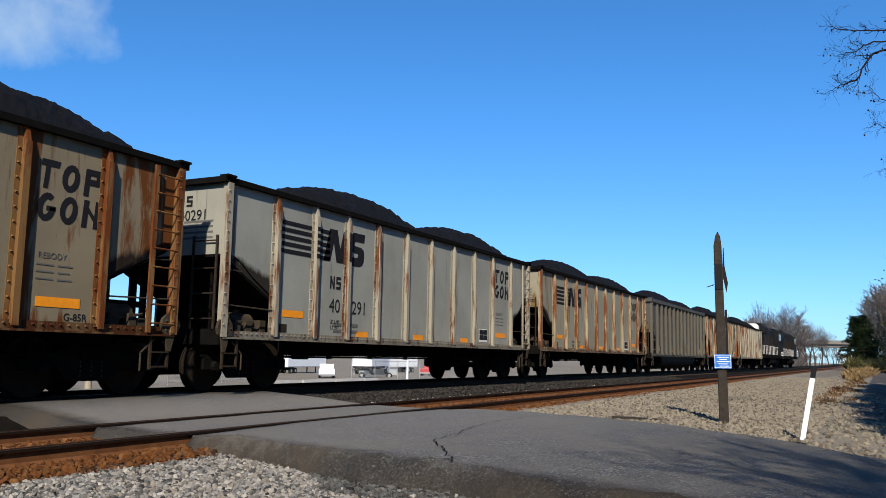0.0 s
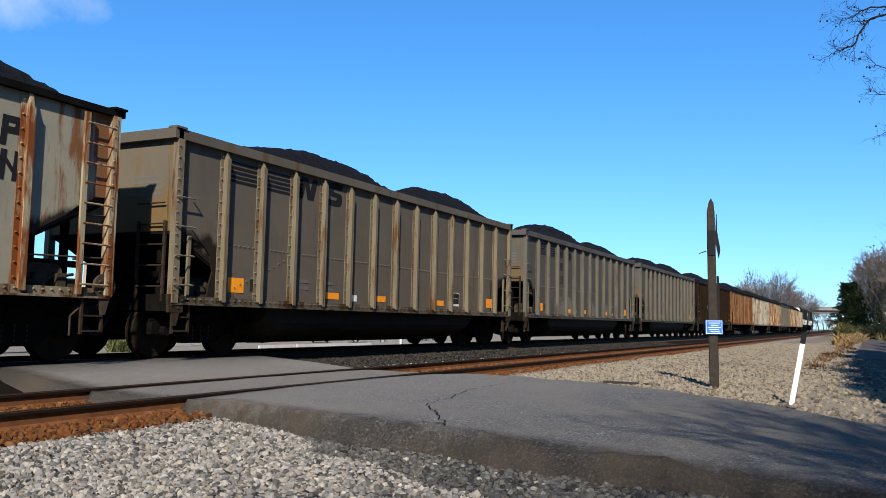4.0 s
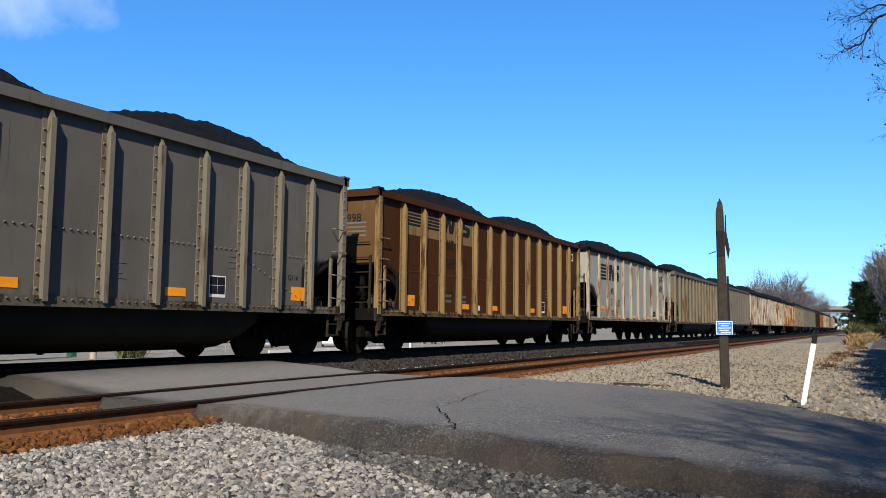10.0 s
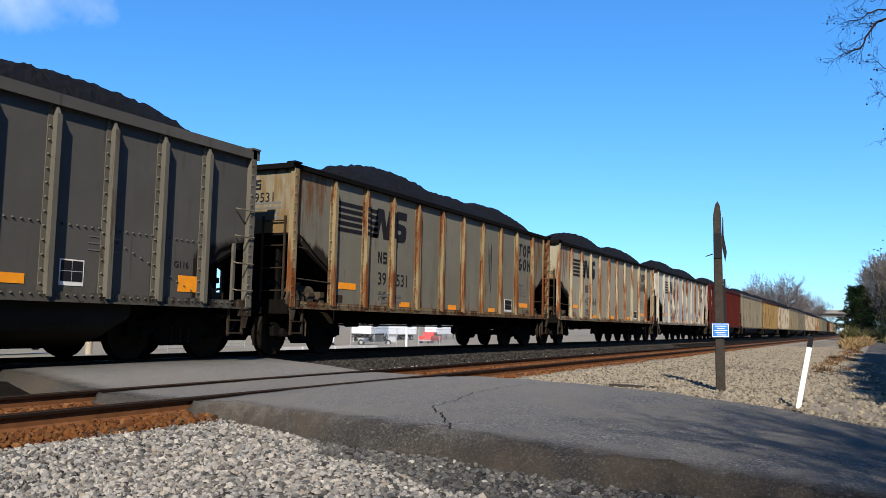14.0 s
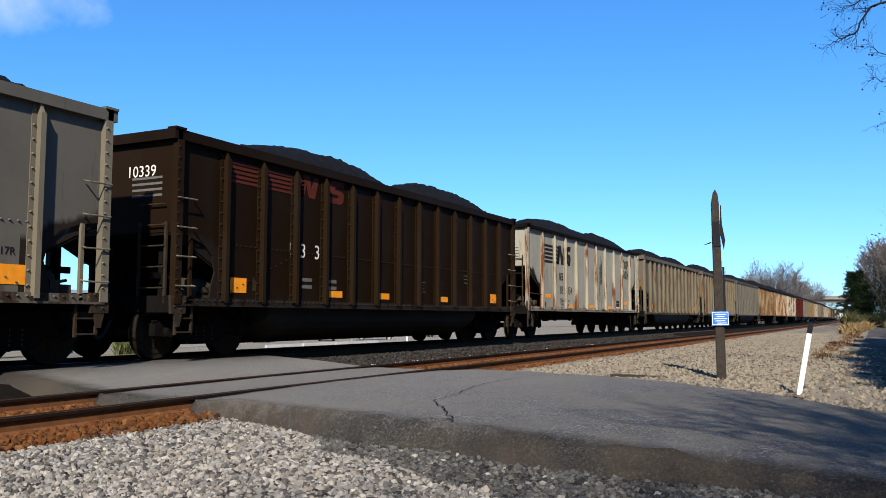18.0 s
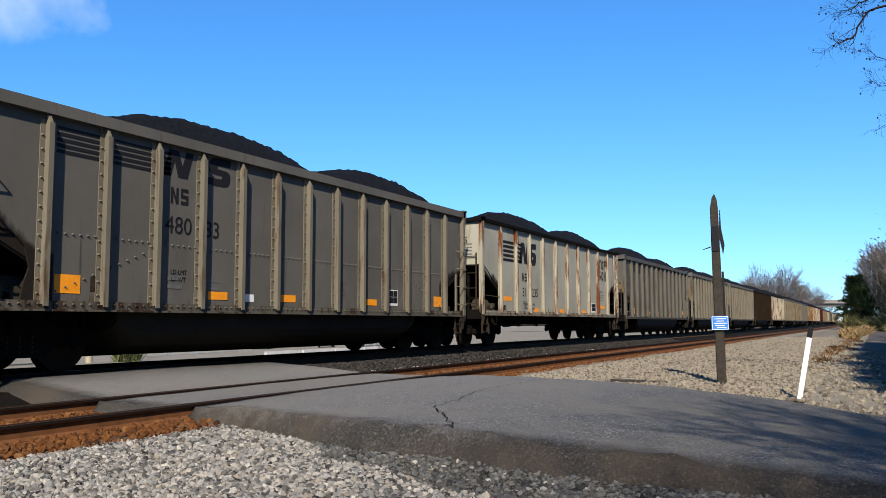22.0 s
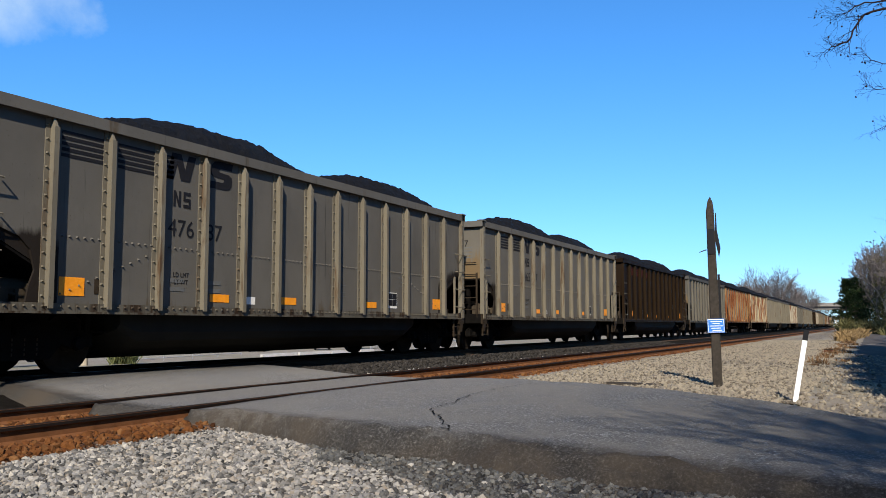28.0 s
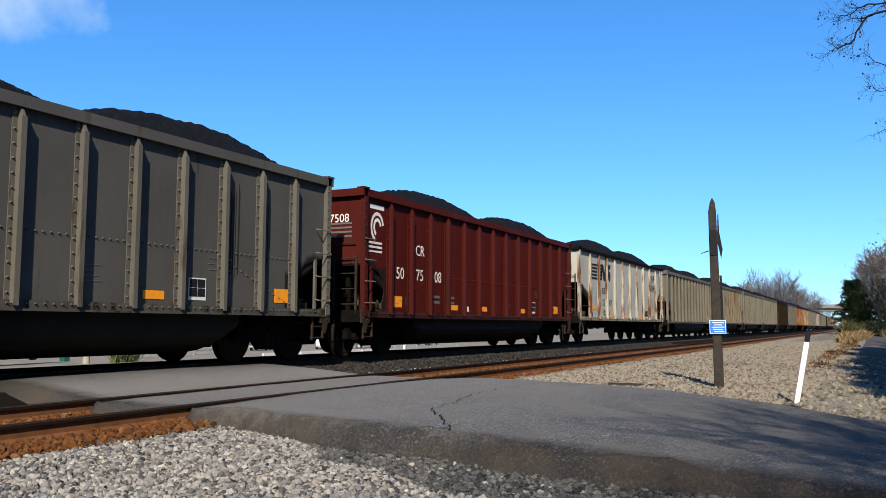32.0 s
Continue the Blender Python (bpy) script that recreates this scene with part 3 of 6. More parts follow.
def asphalt_strip(name, y0, y1, ragged, label, left=0.0):
    s = Shape()
    rows = max(2, int((min(y1, 8) - max(y0, -4)) / 0.07))
    cols = 40
    pts = []
    for i in range(rows + 1):
        y = y0 + (y1 - y0) * i / rows
        wob = ragged * (noise.noise(Vector((y * 1.3, 2.0, 0))) * 0.12 + noise.noise(Vector((y * 4.5, 5.0, 0))) * 0.1)
        lip, toe, right = road_lip(y) + left + wob, road_toe(y) + left + wob, road_right(y) + 0.12 * noise.noise(Vector((y * 2.0, 9.0, 0)))
        z = road_height(y)
        pts.append((toe, y, min(-0.52, z - 0.3)))
        for j in range(cols + 1):
            u = j / cols
            x = toe + (lip - toe) * u / 0.22 if u < 0.22 else lip + (right - lip) * (u - 0.22) / 0.78
            drop = (1 - u / 0.22) ** 1.6 * 0.24 if u < 0.22 else 0.0
            crown = 0.03 * math.sin(min(1, max(0, (x - lip) / (right - lip))) * math.pi)
            edge = 0.05 * max(0.0, (x - right + 0.5) / 0.5)
            pts.append((x, y, z - drop + crown * ragged - edge + rough(x, y, 1.7, 0.008) + rough(x, y, 6.0, 0.06 if u < 0.22 else 0.001) + rough(x, y, 17.0, 0.04 if u < 0.22 else 0.0)))
        pts.append((right + 0.06, y, z - 0.3))
    n = cols + 3
    s.add(pts, [(i * n + j, (i + 1) * n + j, (i + 1) * n + j + 1, i * n + j + 1) for i in range(rows) for j in range(n - 1)])
    ends = [tuple(range(n)), tuple(range(rows * n + n - 1, rows * n - 1, -1))]
    s.f += ends
    ob = part(name, s, MAT["asphalt" if y0 < 0 else "panel"], road, label)
    return smooth_top(ob)


def smooth_top(ob):
    for p in ob.data.polygons:
        p.use_smooth = p.normal.z > 0.35
    return ob


road = tagged(new("road"), "worn grey asphalt road crossing both tracks", "road", kind="structure")
asphalt_strip("approach", -14.0, NEAR_Y - 0.7525 - 0.06, 1.0, "cracked grey asphalt approach with a crumbling edge")
asphalt_strip("siding_panel", NEAR_Y - 0.7525 + 0.13, NEAR_Y + 0.7525 - 0.13, 0.5, "smooth asphalt between siding rails", 0.0)
asphalt_strip("middle_panel", NEAR_Y + 0.7525 + 0.06, MAIN_Y - 0.7525 - 0.06, 0.7, "humped asphalt between the two tracks", 0.0)
asphalt_strip("main_panel", MAIN_Y - 0.7525 + 0.095, MAIN_Y + 0.7525 - 0.095, 0.3, "", 0.0)
asphalt_strip("far_approach", MAIN_Y + 0.7525 + 0.045, 18.0, 0.5, "", 0.0)


def crack(points, wide):
    s = Shape()
    rng = random.Random(2)
    path = []
    for (x0, y0), (x1, y1) in zip(points, points[1:]):
        for k in range(6):
            path.append((x0 + (x1 - x0) * k / 6 + rng.gauss(0, 0.018), y0 + (y1 - y0) * k / 6 + rng.gauss(0, 0.018)))
    path.append(points[-1])
    for (x0, y0), (x1, y1) in zip(path, path[1:]):
        w = wide * rng.uniform(0.4, 1.2)
        d = Vector((x1 - x0, y1 - y0, 0)).normalized()
        n = Vector((-d.y, d.x, 0)) * w
        z0, z1 = (road_height(y) + 0.032 * math.sin(min(1, max(0, (x - LEFT_LIP) / (road_right(y) - LEFT_LIP))) * math.pi) + 0.012 for x, y in ((x0, y0), (x1, y1)))
        a, b = Vector((x0, y0, z0)), Vector((x1, y1, z1))
        s.add([a - n, a + n, b + n, b - n], [(0, 1, 2, 3)])
    part("crack", s, MAT["dark"], road, "jagged open crack in the asphalt")


crack(((8.3, 4.35), (8.86, 4.42), (10.15, 4.66), (10.85, 4.76), (11.47, 4.77), (12.75, 4.77)), 0.006)
crack(((8.3, 4.35), (7.95, 4.09), (7.65, 3.84), (7.25, 3.62), (7.0, 3.48)), 0.008)


# ---- the train ----
LENGTH = {"tub": 16.18, "smooth": 15.95}
CONSIST = [
    (-5, "smooth", "white", ""), (-4, "smooth", "cream", ""), (-3, "tub", "dark", ""), (-2, "smooth", "cream", ""), (-1, "smooth", "pale", "40291"), (0, "smooth", "burnt", "25768"),
    (1, "tub", "brown", "10602"), (2, "tub", "dark", "47855"), (3, "tub", "dark", "50301"), (4, "tub", "warm", ""), (5, "smooth", "cream", ""), (6, "smooth", "white", "42674"), (7, "smooth", "white", "39160"),
    (8, "tub", "dark", "50368"), (9, "tub", "warm", "49565"), (10, "smooth", "pale", "31525"), (11, "tub", "orange", "46998"), (12, "tub", "grey", "49914"), (13, "tub", "red", "507434"), (14, "smooth", "chalk", "30066"),
    (15, "smooth", "cream", "42564"), (16, "smooth", "dun", "39531"), (17, "tub", "dark", "47866"), (18, "tub", "warm", ""), (19, "tub", "warm", "50209"), (20, "smooth", "white", "38034"), (21, "tub", "brown", "10339"),
    (22, "tub", "grey", "50393"), (23, "tub", "grey", "47382"), (24, "tub", "dark", "47392"), (25, "smooth", "white", "31235"), (26, "tub", "grey", "48083"), (27, "tub", "grey", "48710"), (28, "smooth", "cream", "39948"),
    (29, "smooth", "rusty", "39627"), (30, "tub", "dark", "47587"), (31, "tub", "brown", ""), (32, "tub", "grey", "46527"), (33, "tub", "grey", "47687"), (34, "tub", "warm", "50482"), (35, "tub", "grey", "48797"),
    (36, "smooth", "chalk", "22407"), (37, "tub", "red", "507508"), (38, "tub", "dark", "47687"),
]
CENTRE = {0: -7.45}
for (m, one, _, _), (n, two, _, _) in zip(CONSIST[5:], CONSIST[6:]):
    CENTRE[n] = CENTRE[m] - (LENGTH[one] + LENGTH[two]) / 2
for (n, two, _, _), (m, one, _, _) in zip(CONSIST[4::-1], CONSIST[5:0:-1]):
    CENTRE[n] = CENTRE[m] + (LENGTH[one] + LENGTH[two]) / 2
for _, kind, _, number in CONSIST:
    if number:
        cut = 2 if kind == "smooth" else len(number) - 2
        for k in range(3):
            LETTERS[number[2 * k:2 * k + 2], 0.3] = letter_mesh(number[2 * k:2 * k + 2], 0.3)
        for text, height in ((number[:cut], 0.3), (number[cut:], 0.3), (number, 0.2)):
            if (text, height) not in LETTERS:
                LETTERS[text, height] = letter_mesh(text, height)
CODES = {0: "G-85R", 16: "G-85R", 22: "G117R", 23: "G116", 10: "G-90R", 36: "G-86R", 17: "G116", 30: "G116", 12: "G116", 24: "G116", 29: "G-85R"}
LETTERS["REBODY", 0.09] = letter_mesh("REBODY", 0.09)
for text in ("C", "R"):
    LETTERS[text, 0.28] = letter_mesh(text, 0.28)
for text in ("LD LMT", "LT WT"):
    LETTERS[text, 0.08] = letter_mesh(text, 0.08)
for text in sorted(set(CODES.values())):
    LETTERS[text, 0.11] = letter_mesh(text, 0.11)


def truck_parts(parent, x):
    t = tagged(new("truck"), "black cast-steel truck with roller bearings")
    t.parent, t.matrix_basis = parent, pose(x, 0, 0)
    arch = [(-1.17, 0.40), (-1.17, 0.60), (-0.95, 0.66), (-0.62, 0.66), (-0.36, 0.80), (0.36, 0.80), (0.62, 0.66), (0.95, 0.66), (1.17, 0.60), (1.17, 0.40), (0.78, 0.40), (0.62, 0.46), (0.42, 0.24), (-0.42, 0.24), (-0.62, 0.46), (-0.78, 0.40)]
    for sy in (-1, 1):
        f = Shape().prism(arch, sy * 0.95, sy * 1.09, xz)
        for k in (-0.89, 0.89):
            f.tube((k, sy * 1.09, 0.457), (k, sy * 1.17, 0.457), 0.11, 0.09, 10)
        part("side_frame", f, MAT["dark"], t)
        sp = Shape()
        for k in (-0.2, 0.0, 0.2):
            for i in range(4):
                sp.tube((k, sy * 1.02, 0.30 + i * 0.07), (k, sy * 1.02, 0.34 + i * 0.07), 0.075, 0.075, 8)
        tagged(part("spring_pack", sp, MAT["grimy"], t), kind="stuff")
    part("bolster", Shape().box(-0.22, 0.22, -1.15, 1.15, 0.58, 0.78, 0.04), MAT["dark"], t)
    for k in (-0.89, 0.89):
        w = Shape()
        for sy in (-1, 1):
            w.tube((0, sy * 0.70, 0), (0, sy * 0.72, 0), 0.485, 0.485, 28)
            w.tube((0, sy * 0.72, 0), (0, sy * 0.835, 0), 0.46, 0.452, 28)
            w.tube((0, sy * 0.835, 0), (0, sy * 0.845, 0), 0.39, 0.36, 20)
            w.tube((0, sy * 0.835, 0), (0, sy * 0.88, 0), 0.13, 0.12, 12)
            for a in range(6):
                w.tube((0.25 * math.cos(a * math.pi / 3), sy * 0.84, 0.25 * math.sin(a * math.pi / 3)), (0.25 * math.cos(a * math.pi / 3), sy * 0.856, 0.25 * math.sin(a * math.pi / 3)), 0.03, 0.03, 6)
        w.tube((0, -1.05, 0), (0, 1.05, 0), 0.08, 0.08, 10)
        ob = part("wheelset", w, MAT["wheel"], t)
        ob.matrix_parent_inverse = pose(k, 0, 0.457)
        WHEELS.append(ob)
    return t


WHEELS = []


def bolts(s, x, y, z, sy):
    s.add([(x - 0.017, y, z - 0.017), (x + 0.017, y, z - 0.017), (x + 0.017, y, z + 0.017), (x - 0.017, y, z + 0.017), (x, y + sy * 0.036, z)], [(0, 1, 4), (1, 2, 4), (2, 3, 4), (3, 0, 4)])


def coal_mesh(half, width, base, seed, low, full=False):
    """Two loader's heaps with a saddle between, and slumped ends."""
    s = Shape()
    nx, ny = 150, 26
    rng = random.Random(seed)
    c1, c2 = -1.55 + rng.uniform(-0.3, 0.3), 4.5 + rng.uniform(-0.25, 0.2)
    h1, h2 = rng.uniform(low + 0.04, low + 0.16), rng.uniform(low - 0.02, low + 0.1)
    pts = []
    for i in range(nx + 1):
        x = -half + 2 * half * i / nx
        for j in range(ny + 1):
            v = -1 + 2 * j / ny
            top = 0.0
            for c, h in ((c1, h1), (c2, h2)) + (((1.4, h1 * 0.85),) if full else ()):
                d = abs(x - c) / (3.9 if x < c and c < 0 else 3.3)
                top = max(top, h * max(0.0, 1 - d ** 2.5))
            z = base + top * max(0.0, 1 - abs(v) ** 2.0) - 0.1 * abs(v) ** 3
            z += 0.05 * noise.noise(Vector((x * 1.6 + seed, v * 2, 1))) + 0.04 * noise.noise(Vector((x * 5, v * 6 + seed, 2))) + 0.055 * noise.noise(Vector((x * 9.3, v * 12 + seed, 4)))
            pts.append((x, v * width, z))
    n = ny + 1
    s.add(pts, [(i * n + j, (i + 1) * n + j, (i + 1) * n + j + 1, i * n + j + 1) for i in range(nx) for j in range(ny)])
    return s


def ladder(parent, x0, x1, y, z0, z1, count, mat, stile=0.03):
    top = part("ladder", Shape().box(x0 - stile, x0 + stile, y - 0.02, y + 0.02, z0, z1), mat, parent)
    part("stile", Shape().box(x1 - stile, x1 + stile, y - 0.02, y + 0.02, z0, z1), mat, top)
    rung = Shape().tube((x0, y - 0.02, 0), (x1, y - 0.02, 0), 0.014, 0.014, 6).mesh("rung", mat)
    for i in range(count):
        part("rung", rung, None, top, at=pose(0, 0, z0 + (z1 - z0) * (i + 0.5) / count))
    return top


def grab(parent, x0, x1, y, z, mat):
    s = Shape().tube((x0, y, z), (x0, y - 0.1, z - 0.02), 0.013, 0.013, 6).tube((x1, y, z), (x1, y - 0.1, z - 0.02), 0.013, 0.013, 6).tube((x0, y - 0.1, z - 0.02), (x1, y - 0.1, z - 0.02), 0.013, 0.013, 6)
    return part("grab_iron", s, mat, parent)


FACE = {"smooth": 1.455, "tub": 1.48}
RIBS = (-5.94, -4.65, -3.44, -2.17, -0.82, 0.48, 1.81, 3.16, 4.47, 5.89)


def hopper(kind):
    """One coal car, smooth-sided ('smooth') or riveted with a drop tub ('tub')."""
    tub = kind == "tub"
    car = new("coal_car")
    half = 7.37 if tub else 7.4
    top, sill = (3.85, 0.95) if tub else (3.85, 1.0)
    cut_z = 2.13 if tub else 2.46
    face = FACE[kind]
    white = PAINT["grey" if tub else "white"]
    lo = sill + 0.02
    run = 2.3 if tub else 2.9
    inner = face - 0.035
    hull = [(-half, top - 0.06), (half, top - 0.06), (half, cut_z), (half - run, lo), (-half + run, lo), (-half, cut_z)]
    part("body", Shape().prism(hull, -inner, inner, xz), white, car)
    # side sheets, cut away in a ragged curve above each truck
    if tub:
        curve = [(half, 2.13), (7.0, 2.08), (6.62, 1.95), (6.44, 1.78), (6.36, 1.5), (6.44, 1.28), (6.5, lo)]
    else:
        curve = [(half, 2.5), (7.1, 2.46), (6.85, 2.33), (6.6, 2.14), (6.3, 1.97), (6.02, 1.82), (6.0, lo)]
    side = [(-half, top - 0.06), (half, top - 0.06)] + curve + [(-x, z) for x, z in reversed(curve)]
    for sy in (-1, 1):
        part("side_sheet", Shape().prism(side, *sorted((sy * inner, sy * face)), xz), white, car)
    for sx in (-1, 1):
        # extra dark sheet under the slope: the void's shade is put into its colour
        part("slope_sheet", Shape().prism([(sx * half, cut_z - 0.012), (sx * (half - run), lo - 0.012), (sx * (half - run), lo - 0.05), (sx * half, cut_z - 0.05)], -inner + 0.01, inner - 0.01, xz), MAT["dark"], car, "near-black underside of the sloping end, its shade painted in")
        a, b = sorted((sx * half, sx * (half + 0.006)))
        part("end_sheet", Shape().box(a, b, -face + 0.02, face - 0.02, cut_z, top - 0.17), white, car)
    # rim
    ch, cw = (0.17, 1.575) if tub else (0.10, 1.55)
    rim = Shape()
    for sy in (-1, 1):
        a, b = sorted((sy * (face - 0.06), sy * cw))
        rim.box(-half - 0.04, half + 0.04, a, b, top - ch, top)
    for sx in (-1, 1):
        a, b = sorted((sx * (half - 0.06), sx * (half + 0.12)))
        rim.box(a, b, -cw, cw, top - ch, top + 0.004)
        for sy in (-1, 1):
            rim.box(sx * half - 0.12, sx * half + 0.12, sy * 1.5 - 0.1, sy * 1.5 + 0.1, top, top + 0.035)
    part("top_chord", rim, white if tub else MAT["dark"], car)
    # ribs
    count = 13 if tub else len(RIBS)
    ribs = []
    for sy in (-1, 1):
        y0, y1 = (face * sy, (face + (0.125 if tub else 0.105)) * sy)
        for k in range(count):
            x = (k - 6) * 1.03 if tub else RIBS[k]
            r = Shape()
            w = 0.042 if tub else 0.052
            prof = [(y0, sill + 0.05), (y1 * 0.995, sill + 0.05), (y1, sill + 0.3), (y1, top - 0.3), (y0 + 0.06 * sy, top - ch), (y0, top - ch)]
            r.prism(prof, x - w + 0.02, x + w - 0.02, yz)
            a, b = sorted((y1 - 0.012 * sy, y1 + 0.006 * sy))
            r.box(x - w, x + w, a, b, sill + 0.02, top - 0.3)
            a, b = sorted((y0, y0 + 0.014 * sy))
            r.box(x - w - 0.06, x + w + 0.04, a, b, sill + 0.04, top - ch)
            for i in range(13):
                z = sill + 0.2 + (top - ch - sill - 0.3) * i / 12
                bolts(r, x - w - 0.03, y0 + 0.014 * sy, z, sy)
            part("rib", r, white, car)
        # lower rail with its row of fasteners
        s = Shape()
        a, b = sorted((sy * (face - 0.03), sy * (face + 0.03)))
        s.box(-half, half, a, b, sill - 0.02, sill + 0.10)
        a, b = sorted((sy * (face - 0.03), sy * (face + 0.09)))
        s.box(-half, half, a, b, sill - 0.05, sill - 0.02)
        for i in range(100):
            x = -half + 0.1 + i * (2 * half - 0.2) / 99
            bolts(s, x, sy * (face + 0.03), sill + 0.055, sy)
        part("side_sill", s, MAT["grimy"] if tub else white, car)
        if tub:
            s = Shape()
            for i in range(96):
                x = -6.2 + i * 12.4 / 95
                bolts(s, x, sy * face, 2.02, sy)
            for sx in (-1, 1):
                for i in range(12):
                    bolts(s, sx * (6.1 - i * 0.16), sy * face, 1.12 + i * 0.065, sy)
            tagged(part("rivet_line", s, white, car), kind="stuff")
        for sx in (-1, 1):
            x = sx * (half - 0.03)
            c = Shape()
            a, b = sorted((sy * (face - 0.02), sy * (face + 0.1)))
            c.box(x - 0.07, x + 0.07, a, b, sill - 0.02, top - ch)
            for i in range(14):
                bolts(c, x - 0.045, sy * (face + 0.1), sill + 0.2 + i * 0.185, sy)
            part("corner_post", c, white, car)
    # floor frame
    f = Shape().box(-half - 0.25, half + 0.25, -0.33, 0.33, 0.66, 1.0)
    for sx in (-1, 1):
        f.box(*sorted((sx * (half - 1.9), sx * (half + 0.02))), -1.4, 1.4, sill - 0.06, sill + 0.02)
        f.box(*sorted((sx * (half - 0.2), sx * (half + 0.06))), -1.5, 1.5, sill - 0.16, sill + 0.12)
        f.box(*sorted((sx * 5.8, sx * 6.5)), -1.1, 1.1, 0.78, 1.0)
        for x, y, w in ((0.3, -0.9, 0.09), (0.3, 0.8, 0.09), (0.75, -0.35, 0.14), (0.75, 0.5, 0.14), (1.2, -0.9, 0.1), (1.25, 0.9, 0.1), (0.12, 0.1, 0.12)):
            f.box(*sorted((sx * (half - x), sx * (half - x - w))), y - 0.05, y + 0.05, sill, cut_z - 0.4 * x)
        f.box(*sorted((sx * (half - 1.5), sx * (half - 0.1))), -0.92, -0.86, sill + 0.42, sill + 0.52)
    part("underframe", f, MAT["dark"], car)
    s = Shape()
    s.tube((-half, -1.05, 0.64), (half, -1.05, 0.64), 0.022, 0.022, 6)
    s.tube((-4.7, -1.05, 0.64), (-4.2, -1.05, 0.64), 0.05, 0.05, 8).tube((3.2, -1.05, 0.64), (4.6, -1.05, 0.64), 0.06, 0.06, 8)
    for k in range(-3, 4):
        s.box(k * 1.7 - 0.04, k * 1.7 + 0.04, -1.1, -1.0, 0.6, 0.98)
    part("brake_pipe", s, MAT["dark"], car)
    if tub:
        s = Shape()
        ring = [(-1.4, 0.92)] + [(-1.4 * math.cos(a), 0.62 - 0.44 * math.sin(a)) for a in np.linspace(0.0, math.pi, 11)] + [(1.4, 0.92)]
        n = len(ring)
        xs = [(-4.75, 0.55), (-4.45, 0.9), (-4.3, 1.0), (4.3, 1.0), (4.45, 0.9), (4.75, 0.55)]
        s.add([(x, y, 0.92 - (0.92 - z) * k) for x, k in xs for y, z in ring], [(i * n + j, (i + 1) * n + j, (i + 1) * n + j + 1, i * n + j + 1) for i in range(5) for j in range(n - 1)] + [tuple(range(n)), tuple(range(6 * n - 1, 5 * n - 1, -1))])
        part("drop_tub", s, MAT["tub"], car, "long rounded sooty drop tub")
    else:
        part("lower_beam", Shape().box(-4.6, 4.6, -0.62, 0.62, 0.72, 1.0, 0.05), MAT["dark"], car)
    for sx in (-1, 1):
        truck_parts(car, sx * 6.17)
        c = Shape()
        c.box(*sorted((sx * (half + 0.1), sx * (half + 0.52))), -0.1, 0.1, 0.72, 0.92)
        c.box(*sorted((sx * (half + 0.46), sx * (half + 0.74))), -0.17, 0.15, 0.68, 0.98, 0.04)
        part("coupler", c, MAT["grimy"], car)
        h = Shape()
        p = [Vector((sx * (half + 0.2 + 0.09 * i), -0.32, 0.66 - 0.3 * math.sin(i * math.pi / 6))) for i in range(6)]
        for a, b in zip(p, p[1:]):
            h.tube(a, b, 0.03, 0.03, 6)
        part("air_hose", h, MAT["rubber"], car)
        # cast pad and rods at the end sill
        b = Shape()
        px, pz = sx * (half - 0.08), sill + (0.13 if not tub else 0.02)
        pad = [(px + 0.2 * math.cos(a * math.tau / 12), pz + 0.2 * math.sin(a * math.tau / 12)) for a in range(12)]
        if tub:
            pad = [(px - 0.16, pz - 0.2), (px + 0.16, pz - 0.2), (px + 0.18, pz + 0.1), (px - 0.18, pz + 0.1)]
        b.prism(pad, -face - 0.075, -face - 0.02, xz)
        b.prism([(px - 0.12, pz - 0.12), (px + 0.12, pz - 0.12), (px + 0.03, pz - 0.42), (px - 0.03, pz - 0.42)], -face - 0.07, -face - 0.025, xz)
        for k in range(5):
            bolts(b, px + 0.13 * math.cos(k * 1.257), -face - 0.075, pz + 0.13 * math.sin(k * 1.257), -1)
        part("end_bracket", b, MAT["grimy"] if tub else MAT["gear"], car)
        if not tub:
            rod = Shape().tube((sx * (half + 0.02), -face - 0.02, sill + 0.56), (sx * (half - 1.5), -face - 0.02, sill + 0.52), 0.014, 0.014, 6)
            rod.tube((sx * (half - 0.1), -face, 2.2), (sx * (half - 0.55), -face, 2.18), 0.013, 0.013, 6)
            rod.tube((sx * (half - 0.35), -face, sill - 0.1), (sx * (half - 0.62), -face, sill - 0.32), 0.016, 0.016, 6).tube((sx * (half - 0.62), -face, sill - 0.32), (sx * (half - 0.62), -face, sill - 0.6), 0.016, 0.016, 6)
            part("brake_rod", rod, MAT["gear"], car)
        t = Shape().tube((sx * (half - 1.2), -1.05, sill + 0.28), (sx * (half - 0.6), -1.05, sill + 0.28), 0.17, 0.17, 14)
        t.box(*sorted((sx * (half - 0.75), sx * (half - 0.6))), -1.3, -0.9, sill, sill + 0.3)
        for k in (0.35, 0.9, 1.3):
            t.box(*sorted((sx * (half - k), sx * (half - k - 0.22))), -1.28, -1.1, sill + 0.02, sill + 0.2 + 0.1 * k, 0.03)
        t.tube((sx * (half - 0.4), -1.2, sill + 0.3), (sx * (half - 1.4), -1.25, sill + 0.12), 0.025, 0.025, 6)
        part("brake_cylinder", t, MAT["gear"], car, "dusty brake gear above the truck")
        # step below the sill
        s = Shape()
        for x in (half - 0.08, half - 0.45):
            s.box(*sorted((sx * x - 0.02, sx * x + 0.02)), -1.5, -1.46, 0.42, sill)
        for z in (0.45, 0.68):
            s.box(*sorted((sx * (half - 0.08), sx * (half - 0.45))), -1.52, -1.44, z, z + 0.025)
        part("step", s, MAT["grimy"], car)
